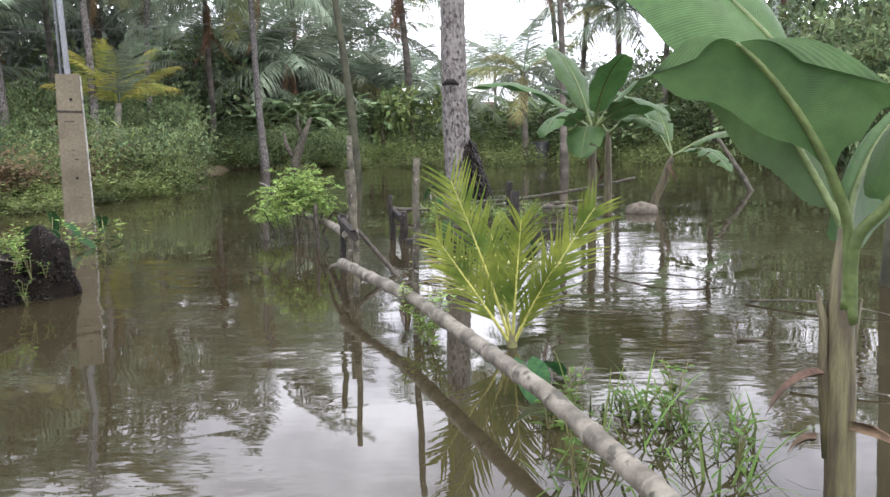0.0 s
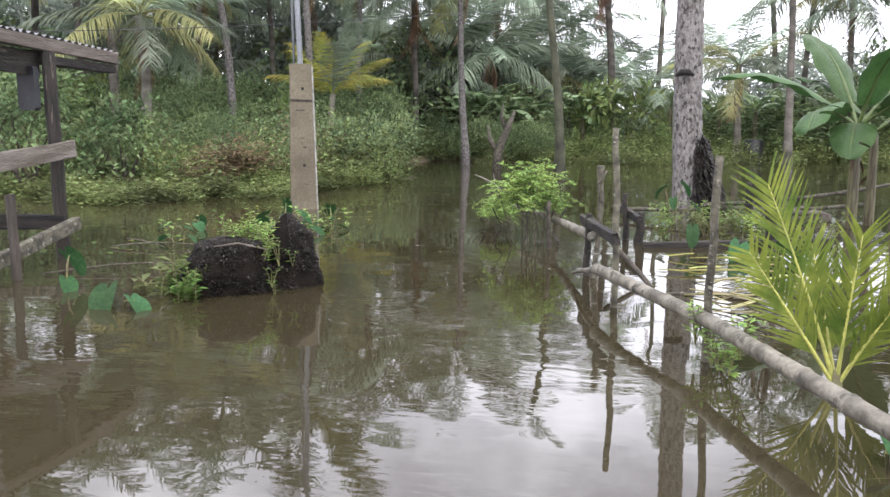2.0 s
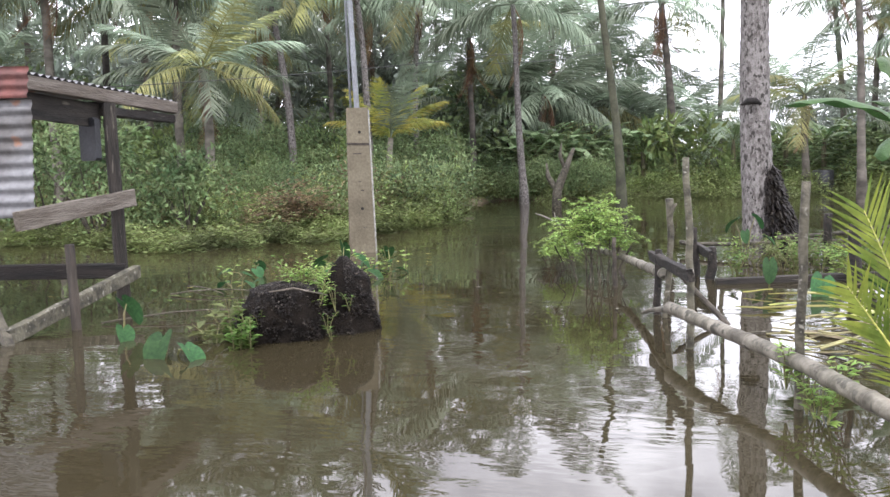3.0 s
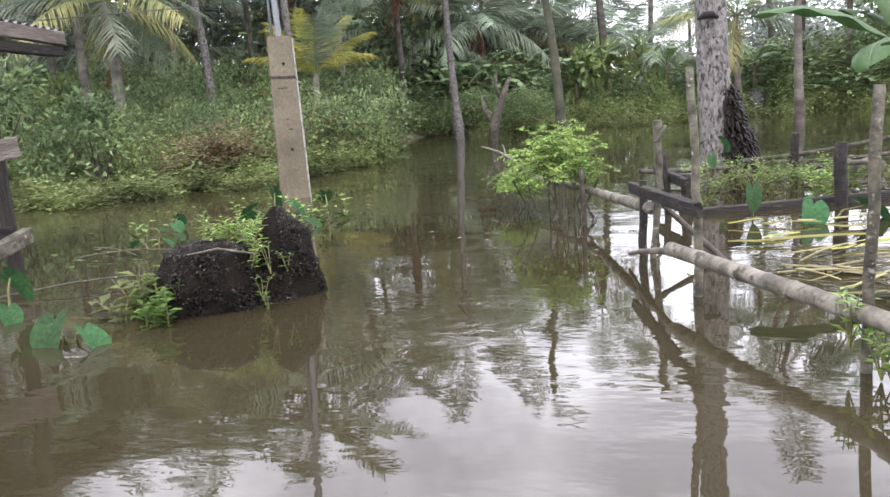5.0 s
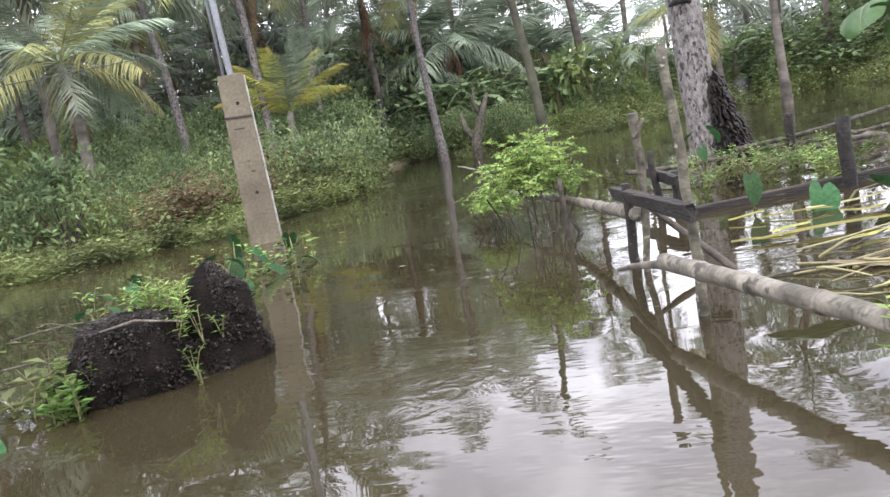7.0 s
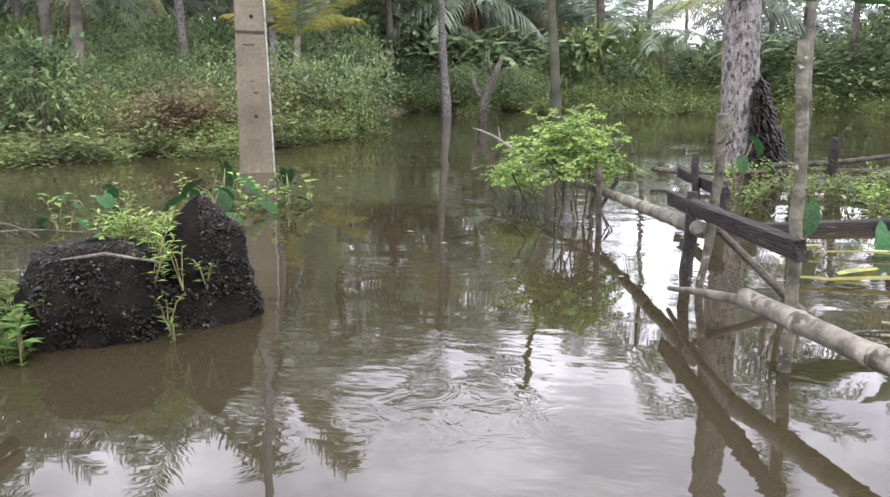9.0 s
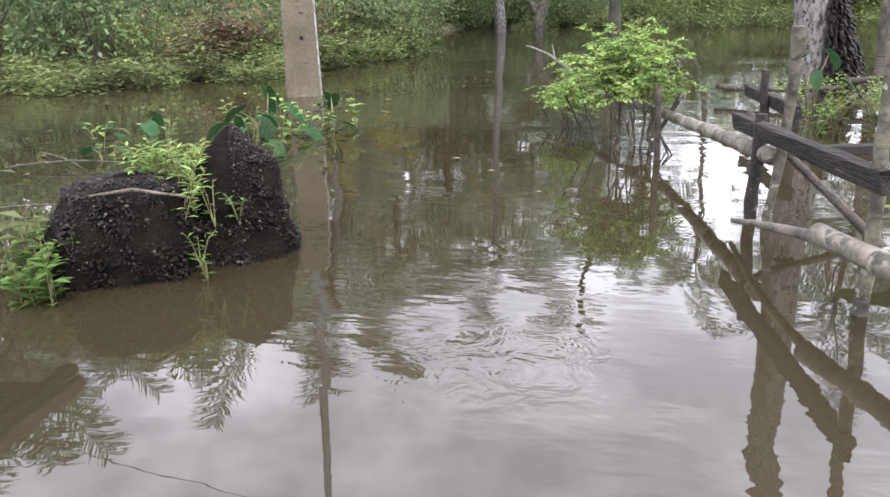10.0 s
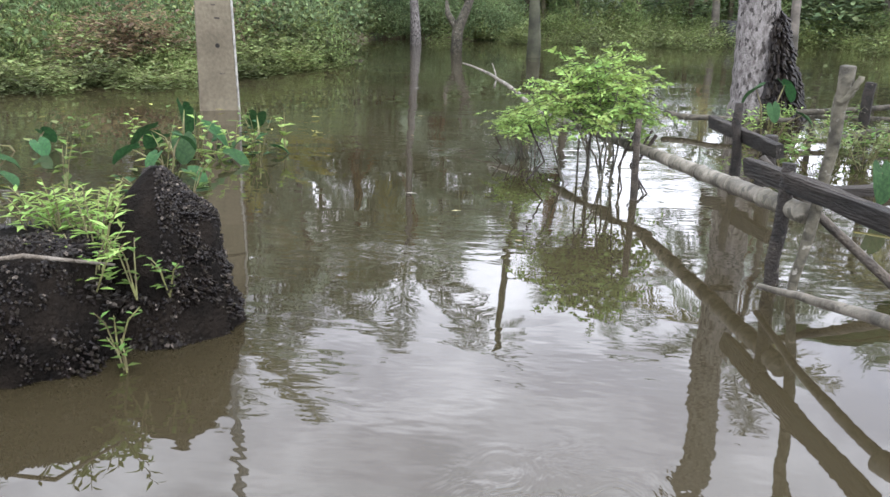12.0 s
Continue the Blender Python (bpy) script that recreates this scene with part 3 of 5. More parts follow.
for _ in range(4):
    s = Shape()
    for i in range(26):
        a, h = R.uniform(0, 6.28), R.uniform(0.12, 0.5)
        p = Vector((R.uniform(-0.25, 0.25), R.uniform(-0.25, 0.25), 0))
        for k in range(5):
            q = p + Vector((R.uniform(-0.08, 0.08), R.uniform(-0.08, 0.08), h * (k + 1) / 5))
            w = Vector((math.cos(a + k * 2.2), math.sin(a + k * 2.2), R.uniform(-0.1, 0.5)))
            s.quad_leaf(q, w, w.cross(Vector((0, 0, 1))), R.uniform(0.05, 0.11), R.uniform(0.025, 0.048))
    HERB.append(s)

OPEN = [spot(652, 22.5), spot(645, 21), spot(338, 18.5), spot(335, 17), spot(330, 15.5), spot(618, 22.5), spot(1362, 31), spot(1240, 39)]
spots, lit, herb, far, broad, mid, brown, layer = [], [], [], [], [], [], [], []
for i in range(3600):
    x, y = R.uniform(-34, 34), R.uniform(10, 50)
    if not dry(x, y):
        continue
    depth = min(y - edge_y(x), 30) if x > -5.9 else y - 19.5 + 1.5 * noise.noise((x * 0.4, 0, 0))
    on_bank = x < -5.5 and y < 20 + 0.12 * (-x - 6)
    if on_bank:
        if len(herb) < 900:
            herb.append((R.randrange(4), x, y, 0.1, R.uniform(0, 6.3), R.uniform(0.8, 1.7), R.uniform(0.6, 1.5) * (0.55 + 0.9 * abs(noise.noise((x * 0.7, y * 0.7, 5)) + 0.3))))
        back = y - edge_y(x)
        if back > 0.8 and R.random() < 0.10 + 0.06 * back and x < -7.8:
            sc = R.uniform(0.35, 0.6) + 0.10 * min(back, 7) * R.uniform(0.5, 1.0)
            (lit if R.random() < 0.6 else mid).append((R.randrange(3), x, y, -0.05, R.uniform(0, 6.3), sc, R.uniform(0.55, 1.0)))
        if R.random() < 0.05:
            brown.append((R.randrange(4), x, y, 0.05, R.uniform(0, 6.3), R.uniform(1.0, 1.8), R.uniform(0.6, 1.0)))
        continue
    if depth < 1.6:
        lit.append((R.randrange(3), x, y, 0.0, R.uniform(0, 6.3), R.uniform(0.5, 1.0), R.uniform(0.6, 1.1)))
    elif depth < 10 and R.random() < 0.31:
        sc = (R.uniform(0.45, 0.85) + 0.04 * depth) * (0.72 if x > -4.5 else 1.0)
        if any(math.hypot(x - ox, y - oy) < 2.6 for ox, oy in OPEN):
            continue
        spots.append((R.randrange(4), x, y, 0.1, R.uniform(0, 6.3), sc, R.uniform(0.8, 1.3)))
        if R.random() < (0.28 if x < -4.5 else 0.55):
            broad.append((R.randrange(2), x, y - 0.4, 0.4, R.uniform(0, 6.3), R.uniform(0.7, 1.2), R.uniform(0.9, 1.3)))
for i in range(520):
    x, y = R.uniform(-20, -5.6), R.uniform(11.2, 21.5)
    back = y - edge_y(x)
    if not dry(x, y) or back < 0.15:
        continue
    n1 = noise.noise((x * 0.55, y * 0.55, 9))
    if n1 < 0.0:
        continue
    sc = (0.22 + 0.30 * (n1 + 0.2) + 0.075 * min(back, 8) * R.uniform(0.4, 1.1)) * (1.0 if x < -7.8 else 0.4)
    (lit if R.random() < 0.55 else mid).append((R.randrange(3), x, y, -0.05, R.uniform(0, 6.3), sc, R.uniform(0.6, 1.25)))
CLUMP = random.Random(77)
for i in range(95):
    x = CLUMP.uniform(-19, -8.0)
    back = 0.9 + 6.5 * CLUMP.random()
    y = edge_y(x) + back
    if y > 20.5:
        continue
    spots.insert(0 if CLUMP.random() < 0.55 else len(spots), (CLUMP.randrange(4), x, y, -0.05, CLUMP.uniform(0, 6.3), CLUMP.uniform(0.14, 0.30) + 0.045 * back, CLUMP.uniform(0.75, 1.35)))
for i in range(46):
    x, y = CLUMP.uniform(-10.5, -4.6), CLUMP.uniform(31.2, 35.0)
    spots.insert(0 if i % 2 else len(spots), (CLUMP.randrange(4), x, y, -0.1, CLUMP.uniform(0, 6.3), CLUMP.uniform(0.32, 0.62), CLUMP.uniform(0.7, 1.2)))
    herb.append((CLUMP.randrange(4), x, y - 0.4, 0.0, 0.0, 1.6, 1.0))
for i in range(260):
    x, y = CLUMP.uniform(-7.8, -6.2), CLUMP.uniform(13.6, 19.0)
    if y > edge_y(x) - 0.5:
        (lit if i % 5 == 0 else herb).append((CLUMP.randrange(3), x, y, -0.03, CLUMP.uniform(0, 6.3), CLUMP.uniform(0.3, 0.5) if i % 5 == 0 else CLUMP.uniform(0.9, 1.6), CLUMP.uniform(0.5, 0.9)))
for i in range(150):
    x, y = R.uniform(-16, -5.6), R.uniform(11.2, 21.5)
    if dry(x, y):
        (herb if i % 3 else brown).append((R.randrange(4), x, y, 0.0, R.uniform(0, 6.3), R.uniform(0.9, 1.4), R.uniform(1.5, 2.6)))
for i in range(190):
    x, y = R.choice([(R.uniform(-10.5, -5.2), R.uniform(31.0, 33.5)), (R.uniform(-9.5, -6.4), R.uniform(16.5, 19)), (R.uniform(-11, -8.8), R.uniform(19, 31))])
    if not inlet(x, y):
        (herb if i % 3 else mid).append((R.randrange(4) if i % 3 else R.randrange(3), x, y, -0.03, R.uniform(0, 6.3), R.uniform(1.2, 2.2) if i % 3 else R.uniform(0.4, 0.9), R.uniform(0.8, 1.6)))
for i in range(330):
    x = R.uniform(-6, 18)
    if noise.noise((x * 0.9, 3, 7)) < -0.12:
        continue
    (herb if i % 4 else lit).append((R.randrange(4) if i % 4 else R.randrange(3), x, edge_y(x) + R.gauss(0.4, 1.1), -0.04, R.uniform(0, 6.3), R.uniform(1.2, 2.2) if i % 4 else R.uniform(0.4, 0.8), R.uniform(0.8, 1.6)))
for x in [i * 0.22 - 14.0 for i in range(37)]:
    for k in range(5):
        herb.append((R.randrange(4), x + R.uniform(-.2, .2), edge_y(x) + R.uniform(-0.9, 0.9), -0.04, R.uniform(0, 6.3), R.uniform(0.6, 1.2), R.uniform(0.3, 0.7)))
# herbs drifting loose off the bank's edge
DRIFT = random.Random(5)
for i in range(520):
    x = DRIFT.uniform(-13.5, -6.3)
    y = edge_y(min(x, -5.95)) - DRIFT.uniform(0.3, 1.9) if x < -7.5 else edge_y(min(x, -5.95)) + DRIFT.uniform(-2.4, 0.6)
    if noise.noise((x * 1.3, y * 1.3, 2)) > 0.02:
        herb.append((DRIFT.randrange(4), x, y, -0.09, DRIFT.uniform(0, 6.3), DRIFT.uniform(0.8, 1.5), DRIFT.uniform(0.4, 0.75)))
SHOAL = random.Random(31)
for i in range(900):
    x, y = SHOAL.uniform(-7, 16), 27 + 9 * SHOAL.random() ** 0.7
    if noise.noise((x * 0.5, y * 0.35, 12)) > 0.05:
        herb.append((SHOAL.randrange(4), x, y, -0.1, SHOAL.uniform(0, 6.3), SHOAL.uniform(1.0, 2.0), SHOAL.uniform(0.5, 1.1)))
CANOPY = [bush_shape(850, 2.9, 6.0, 0.40, R, 34, 0.5) for _ in range(4)]
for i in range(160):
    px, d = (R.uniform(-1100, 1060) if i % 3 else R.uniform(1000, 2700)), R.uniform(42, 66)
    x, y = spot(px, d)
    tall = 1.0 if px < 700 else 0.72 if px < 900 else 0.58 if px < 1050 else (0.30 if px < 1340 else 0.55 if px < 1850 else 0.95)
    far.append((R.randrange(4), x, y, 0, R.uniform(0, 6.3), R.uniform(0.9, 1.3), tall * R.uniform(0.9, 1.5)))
for i in range(74):
    px, d = R.uniform(-700, 1075) if i < 62 else R.uniform(1330, 1640), R.uniform(34, 43)
    x, y = spot(px, d)
    layer.append((R.randrange(4), x, y, -0.3, R.uniform(0, 6.3), R.uniform(0.75, 1.05), R.uniform(0.55, 0.95) * (0.55 if px > 800 else 1.0)))
for i in range(34):
    x, y = spot(R.uniform(1640, 2300), R.uniform(35, 46))
    layer.append((R.randrange(4), x, y, -0.3, R.uniform(0, 6.3), R.uniform(0.7, 1.0), R.uniform(0.55, 1.0)))
for i in range(18):
    brown.append((R.randrange(4), -8.2 + R.gauss(0, 0.32), 14.1 + R.gauss(0, 0.2), 0.22, R.uniform(0, 6.3), R.uniform(1.0, 1.6), R.uniform(0.7, 1.2)))
EAST = random.Random(13)
for i in range(22):
    x, y = spot(EAST.uniform(1880, 2500), EAST.uniform(26, 36))
    layer.append((EAST.randrange(4), x, y, -0.3, EAST.uniform(0, 6.3), EAST.uniform(0.55, 0.85), EAST.uniform(0.8, 1.4)))
half = len(spots) // 2
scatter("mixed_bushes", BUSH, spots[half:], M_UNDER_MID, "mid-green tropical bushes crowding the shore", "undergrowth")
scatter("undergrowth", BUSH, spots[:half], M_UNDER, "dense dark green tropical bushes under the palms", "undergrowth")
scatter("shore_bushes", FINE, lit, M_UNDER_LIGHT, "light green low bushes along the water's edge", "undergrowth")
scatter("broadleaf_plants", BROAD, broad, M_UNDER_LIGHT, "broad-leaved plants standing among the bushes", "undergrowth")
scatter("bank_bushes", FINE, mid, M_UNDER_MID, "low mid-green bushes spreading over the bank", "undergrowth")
scatter("withered_herbs", HERB, brown, M_DRYHERB, "withered brownish herbs among the green on the bank", "ground cover")
scatter("bank_herbs", HERB, herb, M_HERB, "pale green herbs and creepers covering the low bank", "ground cover")
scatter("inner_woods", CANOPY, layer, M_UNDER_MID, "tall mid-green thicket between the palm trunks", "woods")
scatter("far_woods", CANOPY, far, M_FAR_HAZE, "tree line closing the far distance, haze in its leaf colour", "woods")

# ---------------------------------------------------------------- utility post


def rod(name, a, b, r, mat, label, category, group="", r2=None, bend=0.03, n=8, sides=9, rough=0.06):
    """A bent natural stick as one thing."""
    s = Shape()
    pts = arc(a, b, n)
    off = rand_dir(R)
    for i in range(1, n):
        pts[i] = pts[i] + off * bend * math.sin(math.pi * i / n) + rand_dir(R) * r * 0.25
    r2 = r if r2 is None else r2
    s.tube(pts, [r + (r2 - r) * i / n for i in range(n + 1)], sides, rough=rough, rng=R)
    return tagged(part(name, s, mat, smooth=True), label, category, group)


post = thing("utility_post", (-5.135, 10.88, 0), "weathered tan concrete post with bolt holes standing in the water", "post", turn=25)
s = Shape()
for z0, z1, inset in ((-0.6, 1.475, 0), (1.475, 1.505, 0.012), (1.505, 1.98, 0)):
    for k in range(2):
        z = (z0, z1)[k]
        w, d = 0.182 - 0.017 * z - inset, 0.11 - 0.008 * z - inset
        s.v += [(-w + 0.012, -d, z), (w - 0.012, -d, z), (w, -d + 0.012, z), (w, d, z), (-w, d, z), (-w, -d + 0.012, z)]
    k = len(s.v) - 12
    s.f += [(k + j, k + (j + 1) % 6, k + 6 + (j + 1) % 6, k + 6 + j) for j in range(6)]
    s.f += [tuple(range(k + 5, k - 1, -1)), tuple(range(k + 6, k + 12))]
part("shaft", s, M_CONCRETE, post)
s = Shape()
s.tube([(0.196, -0.10, -0.5), (0.178, -0.098, 0.6), (0.154, -0.09, 1.95)], [0.011, 0.011, 0.010], 6)
part("corner_strip", s, M_FOAM, post, "pale corner strip")
for z in (0.61, 1.65):
    s = Shape()
    f = -0.11 + 0.008 * z
    s.tube([(0.02, f + 0.03, z), (0.02, f - 0.006, z), (0.02, f - 0.006, z), (0.02, f + 0.02, z)], [0.021, 0.021, 0.014, 0.014], 10)
    part("bolt_hole", s, M_HOLE, post, "dark bolt hole")
for z, w, x in ((0.86, 0.05, 0.03), (0.98, 0.04, 0.0), (1.36, 0.12, -0.02), (0.35, 0.05, 0.05)):
    s = Shape()
    s.box(pose(x, -0.11 + 0.008 * z + 0.004, z), (w, 0.014, 0.014), 0.003)
    part("chipped_slot", s, M_WOOD_BROWN, post, "dark chipped slot")
# dark strip laid over the groove, slightly tilted
s = Shape()
s.box(pose(-0.005, -0.099, 1.49, 0, 3, 0), (0.305, 0.012, 0.026), 0.004)
part("groove_band", s, M_WOOD_BROWN, post, "dark strip along the groove across the post")
pipe = thing("service_pipe", (-5.23, 11.08, 0), "slim galvanised service pipe rising beside the concrete post", "pole")
s = Shape()
s.tube([(0, 0, -0.5), (0, 0, 1.9), (-0.06, 0, 4.0), (-0.14, 0, 6.0)], [0.038, 0.038, 0.037, 0.037], 12)
part("tube", s, M_PIPE, pipe, smooth=True)
s = Shape()
s.tube([(-0.11, 0.05, 1.0), (-0.14, 0.05, 4.0), (-0.19, 0.05, 5.6)], [0.018, 0.018, 0.018], 8)
part("conduit", s, M_PIPE, pipe, smooth=True)
s = Shape()
s.tube([(-0.34, 0, 5.72), (0.10, 0, 5.76)], [0.03, 0.03], 6)
part("crossarm", s, M_WOOD_BROWN, pipe)
for a, b, sag in (((-13.5, 8.5, 2.4), (-5.7, 19.8, 3.9), 0.15), ((-5.7, 19.8, 3.9), (-1.5, 30.6, 6.2), 0.2), ((-5.65, 19.8, 3.7), (-1.2, 30.6, 5.9), 0.25),
                  ((-1.5, 30.6, 6.2), (9.5, 24.0, 4.6), 0.7), ((-9.0, 9.2, 3.6), (-5.44, 11.08, 5.75), 0.1)):
    s = Shape()
    s.tube(arc(a, b, 14, sag), [0.008] * 15, 4)
    tagged(part("overhead_wire", s, M_WIRE), "thin black overhead wire sagging between palms", "cable", "overhead wires")

# ---------------------------------------------------------------- fence of bamboo and planks


def bamboo(name, pts, r0, r1, label, gap=0.32, group="fence rails"):
    """A bamboo pole of hollow-looking segments between swollen nodes, tapering from r0 to r1."""
    pts = [Vector(p) for p in pts]
    lens = [(b - a).length for a, b in zip(pts, pts[1:])]
    total = sum(lens)

    def along(d):
        for a, b, ln in zip(pts, pts[1:], lens):
            if d <= ln:
                return a.lerp(b, d / ln)
            d -= ln
        return pts[-1].copy()

    pole = thing(name, tuple(pts[0]), label, "fence rail", group)
    d = 0.0
    while d < total - 0.02:
        e = min(total, d + gap * R.uniform(0.85, 1.15))
        r = r0 + (r1 - r0) * d / total
        s = Shape()
        n = 5
        s.tube([along(d + (e - d) * k / n) - pts[0] + rand_dir(R) * 0.0012 for k in range(n + 1)], [r * (1.04 if k in (0, n) else 0.985) for k in range(n + 1)], 14, rough=0.012, rng=R)
        part("segment", s, M_BAMBOO, pole, smooth=True)
        if e < total - 0.02:
            s = Shape()
            w = (along(e + 0.01) - along(e - 0.01)).normalized()
            c = along(e) - pts[0]
            s.tube([c - w * 0.010, c - w * 0.004, c + w * 0.004, c + w * 0.010], [r * 1.03, r * 1.13, r * 1.13, r * 1.03], 14, rough=0.02, rng=R)
            part("node", s, M_BAMBOO, pole, smooth=True)
        d = e
    return pole


def plank(name, a, b, thick, wide, mat, label, category, group="", roll=0, wear=0.004):
    """A sawn board from a to b with chamfered, worn edges."""
    a, b = Vector(a), Vector(b)
    n, s, c, ln = 9, Shape(), min(thick, wide) * 0.13, (b - a).length
    m = Matrix.Translation(a) @ (b - a).to_track_quat("Y", "Z").to_matrix().to_4x4() @ pose(0, 0, 0, 0, roll, 0)
    ring = [(-1, -1, 1, 0), (1, -1, -1, 0), (1, -1, 0, 1), (1, 1, 0, -1), (1, 1, -1, 0), (-1, 1, 1, 0), (-1, 1, 0, -1), (-1, -1, 0, 1)]
    for i in range(n + 1):
        for x, z, cx, cz in ring:
            s.v.append((x * thick / 2 + cx * c + R.uniform(-wear, wear), ln * i / n + (R.uniform(-wear, wear) * 2 if i in (0, n) else 0), z * wide / 2 + cz * c + R.uniform(-wear, wear)))
    for i in range(n):
        for j in range(8):
            s.f.append((i * 8 + j, i * 8 + (j + 1) % 8, i * 8 + 8 + (j + 1) % 8, i * 8 + 8 + j))
    s.f += [tuple(range(7, -1, -1)), tuple(range(n * 8, n * 8 + 8))]
    ob = tagged(part(name, s, mat), label, category, group)
    ob.matrix_basis = m
    return ob


bamboo("bamboo_rail", [(-0.70, 5.72, 0.205), (-0.10, 4.42, 0.21), (0.44, 2.9, 0.20), (0.66, 2.1, 0.19), (1.05, 0.6, 0.17)], 0.036, 0.031,
       "long weathered grey bamboo rail lying low over the water")
rod("broken_branch", (-0.92, 6.42, 0.05), (-0.69, 5.70, 0.195), 0.010, M_BAMBOO, "pale broken branch stub lashed to the bamboo rail", "branch", r2=0.021, bend=0.02)
bamboo("bamboo_rail", [(-0.78, 6.52, 0.30), (-1.22, 8.1, 0.235), (-1.93, 9.6, 0.25)], 0.037, 0.024,
       "weathered bamboo rail running into the leafy shrub")
rod("dry_branch", (-1.93, 9.6, 0.25), (-2.86, 11.7, 0.46), 0.022, M_BAMBOO, "bare pale branch sticking out past the shrub", "branch", r2=0.008, bend=0.05)
rod("dry_branch", (-2.4, 10.6, 0.33), (-2.5, 11.2, 0.5), 0.010, M_BAMBOO, "bare pale branch sticking out past the shrub", "branch", r2=0.005)
plank("fence_plank", (-0.91, 6.95, 0.385), (-0.57, 5.50, 0.425), 0.04, 0.072, M_WOOD_DARK, "thick blackened fence plank nailed across two posts", "plank", "fence planks", 12)
plank("fence_plank", (-0.73, 9.30, 0.27), (-0.50, 8.25, 0.25), 0.045, 0.085, M_WOOD_DARK, "thick blackened fence plank nailed across two posts", "plank", "fence planks", 10)
rod("fence_post", (-0.79, 6.6, -0.5), (-0.83, 6.62, 0.46), 0.026, M_WOOD_DARK, "crooked dark fence post standing in the flood", "fence post", "fence posts", bend=0.03)
rod("fence_post", (-0.58, 5.56, -0.5), (-0.60, 5.60, 1.08), 0.024, M_BARKPOLE, "tall lichen-grey bark pole of the fence", "fence post", "fence posts", 0.019, 0.02, 14)
rod("fence_post", (-0.10, 4.47, -0.5), (-0.08, 4.50, 0.95), 0.021, M_BARKPOLE, "mossy fence stake with creeper round its foot", "fence post", "fence posts", 0.018, 0.025, 12)
rod("fence_post", (-0.63, 8.72, -0.5), (-0.66, 8.74, 0.46), 0.045, M_WOOD_DARK, "short black rotten fence post", "fence post", "fence posts", 0.025, 0.02)
rod("fence_post", (-0.52, 8.5, -0.5), (-0.50, 8.5, 0.30), 0.05, M_WOOD_DARK, "short black rotten fence post", "fence post", "fence posts", 0.04, 0.02)
rod("fence_post", (0.66, 8.42, -0.5), (0.66, 8.44, 0.50), 0.05, M_WOOD_DARK, "short black rotten fence post", "fence post", "fence posts", 0.05, 0.02)
rod("fence_post", (0.74, 10.8, -0.5), (0.72, 10.8, 0.46), 0.05, M_WOOD_DARK, "short black rotten fence post", "fence post", "fence posts", 0.045, 0.02)
rod("fence_post", (0.66, 2.02, -0.5), (0.67, 2.03, 0.17), 0.03, M_WOOD_DARK, "dark forked stake under the bamboo rail", "fence post", "fence posts", 0.03, 0.02)
rod("prop_stick", (-0.86, 6.95, 0.42), (-0.30, 6.26, -0.06), 0.017, M_WOOD_BROWN, "slanting bark stick leaning on the plank", "stick", r2=0.020, bend=0.02)
rod("twisted_branch", (-0.80, 6.52, -0.1), (-0.74, 6.42, 0.82), 0.017, M_BARKPOLE, "twisted lichen-covered branch leaning on the fence", "branch", r2=0.026, bend=0.035, n=12, rough=0.16)
rod("branch_stub", (-0.75, 6.43, 0.70), (-0.70, 6.41, 0.79), 0.014, M_BARKPOLE, "broken side stub of the lichen-covered branch", "branch", r2=0.010, bend=0.01)
plank("low_beam", (-0.46, 8.22, 0.0), (1.25, 8.82, 0.02), 0.07, 0.10, M_WOOD_DARK, "dark waterlogged timber beam at the waterline", "beam", "beams")
for a, b in (((0.2, 10.9, 0.18), (2.6, 12.0, 0.42)), ((0.35, 11.3, 0.12), (2.2, 11.4, 0.2)), ((0.3, 10.2, 0.05), (1.5, 10.8, 0.10)), ((-0.9, 11.0, 0.12), (0.1, 10.6, 0.15))):
    rod("dead_pole", a, b, 0.028, M_BARKPOLE, "dead pale pole lying across the fence", "stick", "dead poles", 0.02, 0.06)
rod("leaning_pole", (5.4, 14.6, -0.3), (4.7, 15.2, 1.05), 0.05, M_BARKPOLE, "pale pole leaning out of the water", "stick", r2=0.035)
for x, y, r in ((1.25, 11.0, 0.13), (1.42, 11.5, 0.12), (1.48, 11.05, 0.12), (2.5, 11.0, 0.14)):
    s = Shape()
    s.tube([(x - r * 1.5, y, 0.0), (x - r * 1.2, y, 0.03), (x, y + 0.03, 0.05), (x + r * 1.2, y, 0.03), (x + r * 1.5, y, 0.0)],
           [0.03, r * 0.55, r * 0.75, r * 0.55, 0.03], 10, rough=0.06, rng=R)
    tagged(part("sandbag", s, M_WOOD_GREY, smooth=True), "grey filled sack lying half in the water", "sack", "sandbags")

# brushwood caught behind the rail
for i in range(26):
    x, y, a = R.gauss(0.08, 0.2), R.gauss(6.0, 0.28), R.uniform(-0.9, 0.9)
    ln = R.uniform(0.2, 0.6)
    rod("brushwood_twig", (x, y, R.uniform(-0.02, 0.05)), (x + ln * math.cos(a), y + ln * math.sin(a), R.uniform(0.0, 0.12)), R.uniform(0.004, 0.009), M_STRAW if i % 3 else M_BARKPOLE, "thin dead twig of the brushwood behind the rail", "twig", "brushwood", 0.003, 0.03, 4, 5)
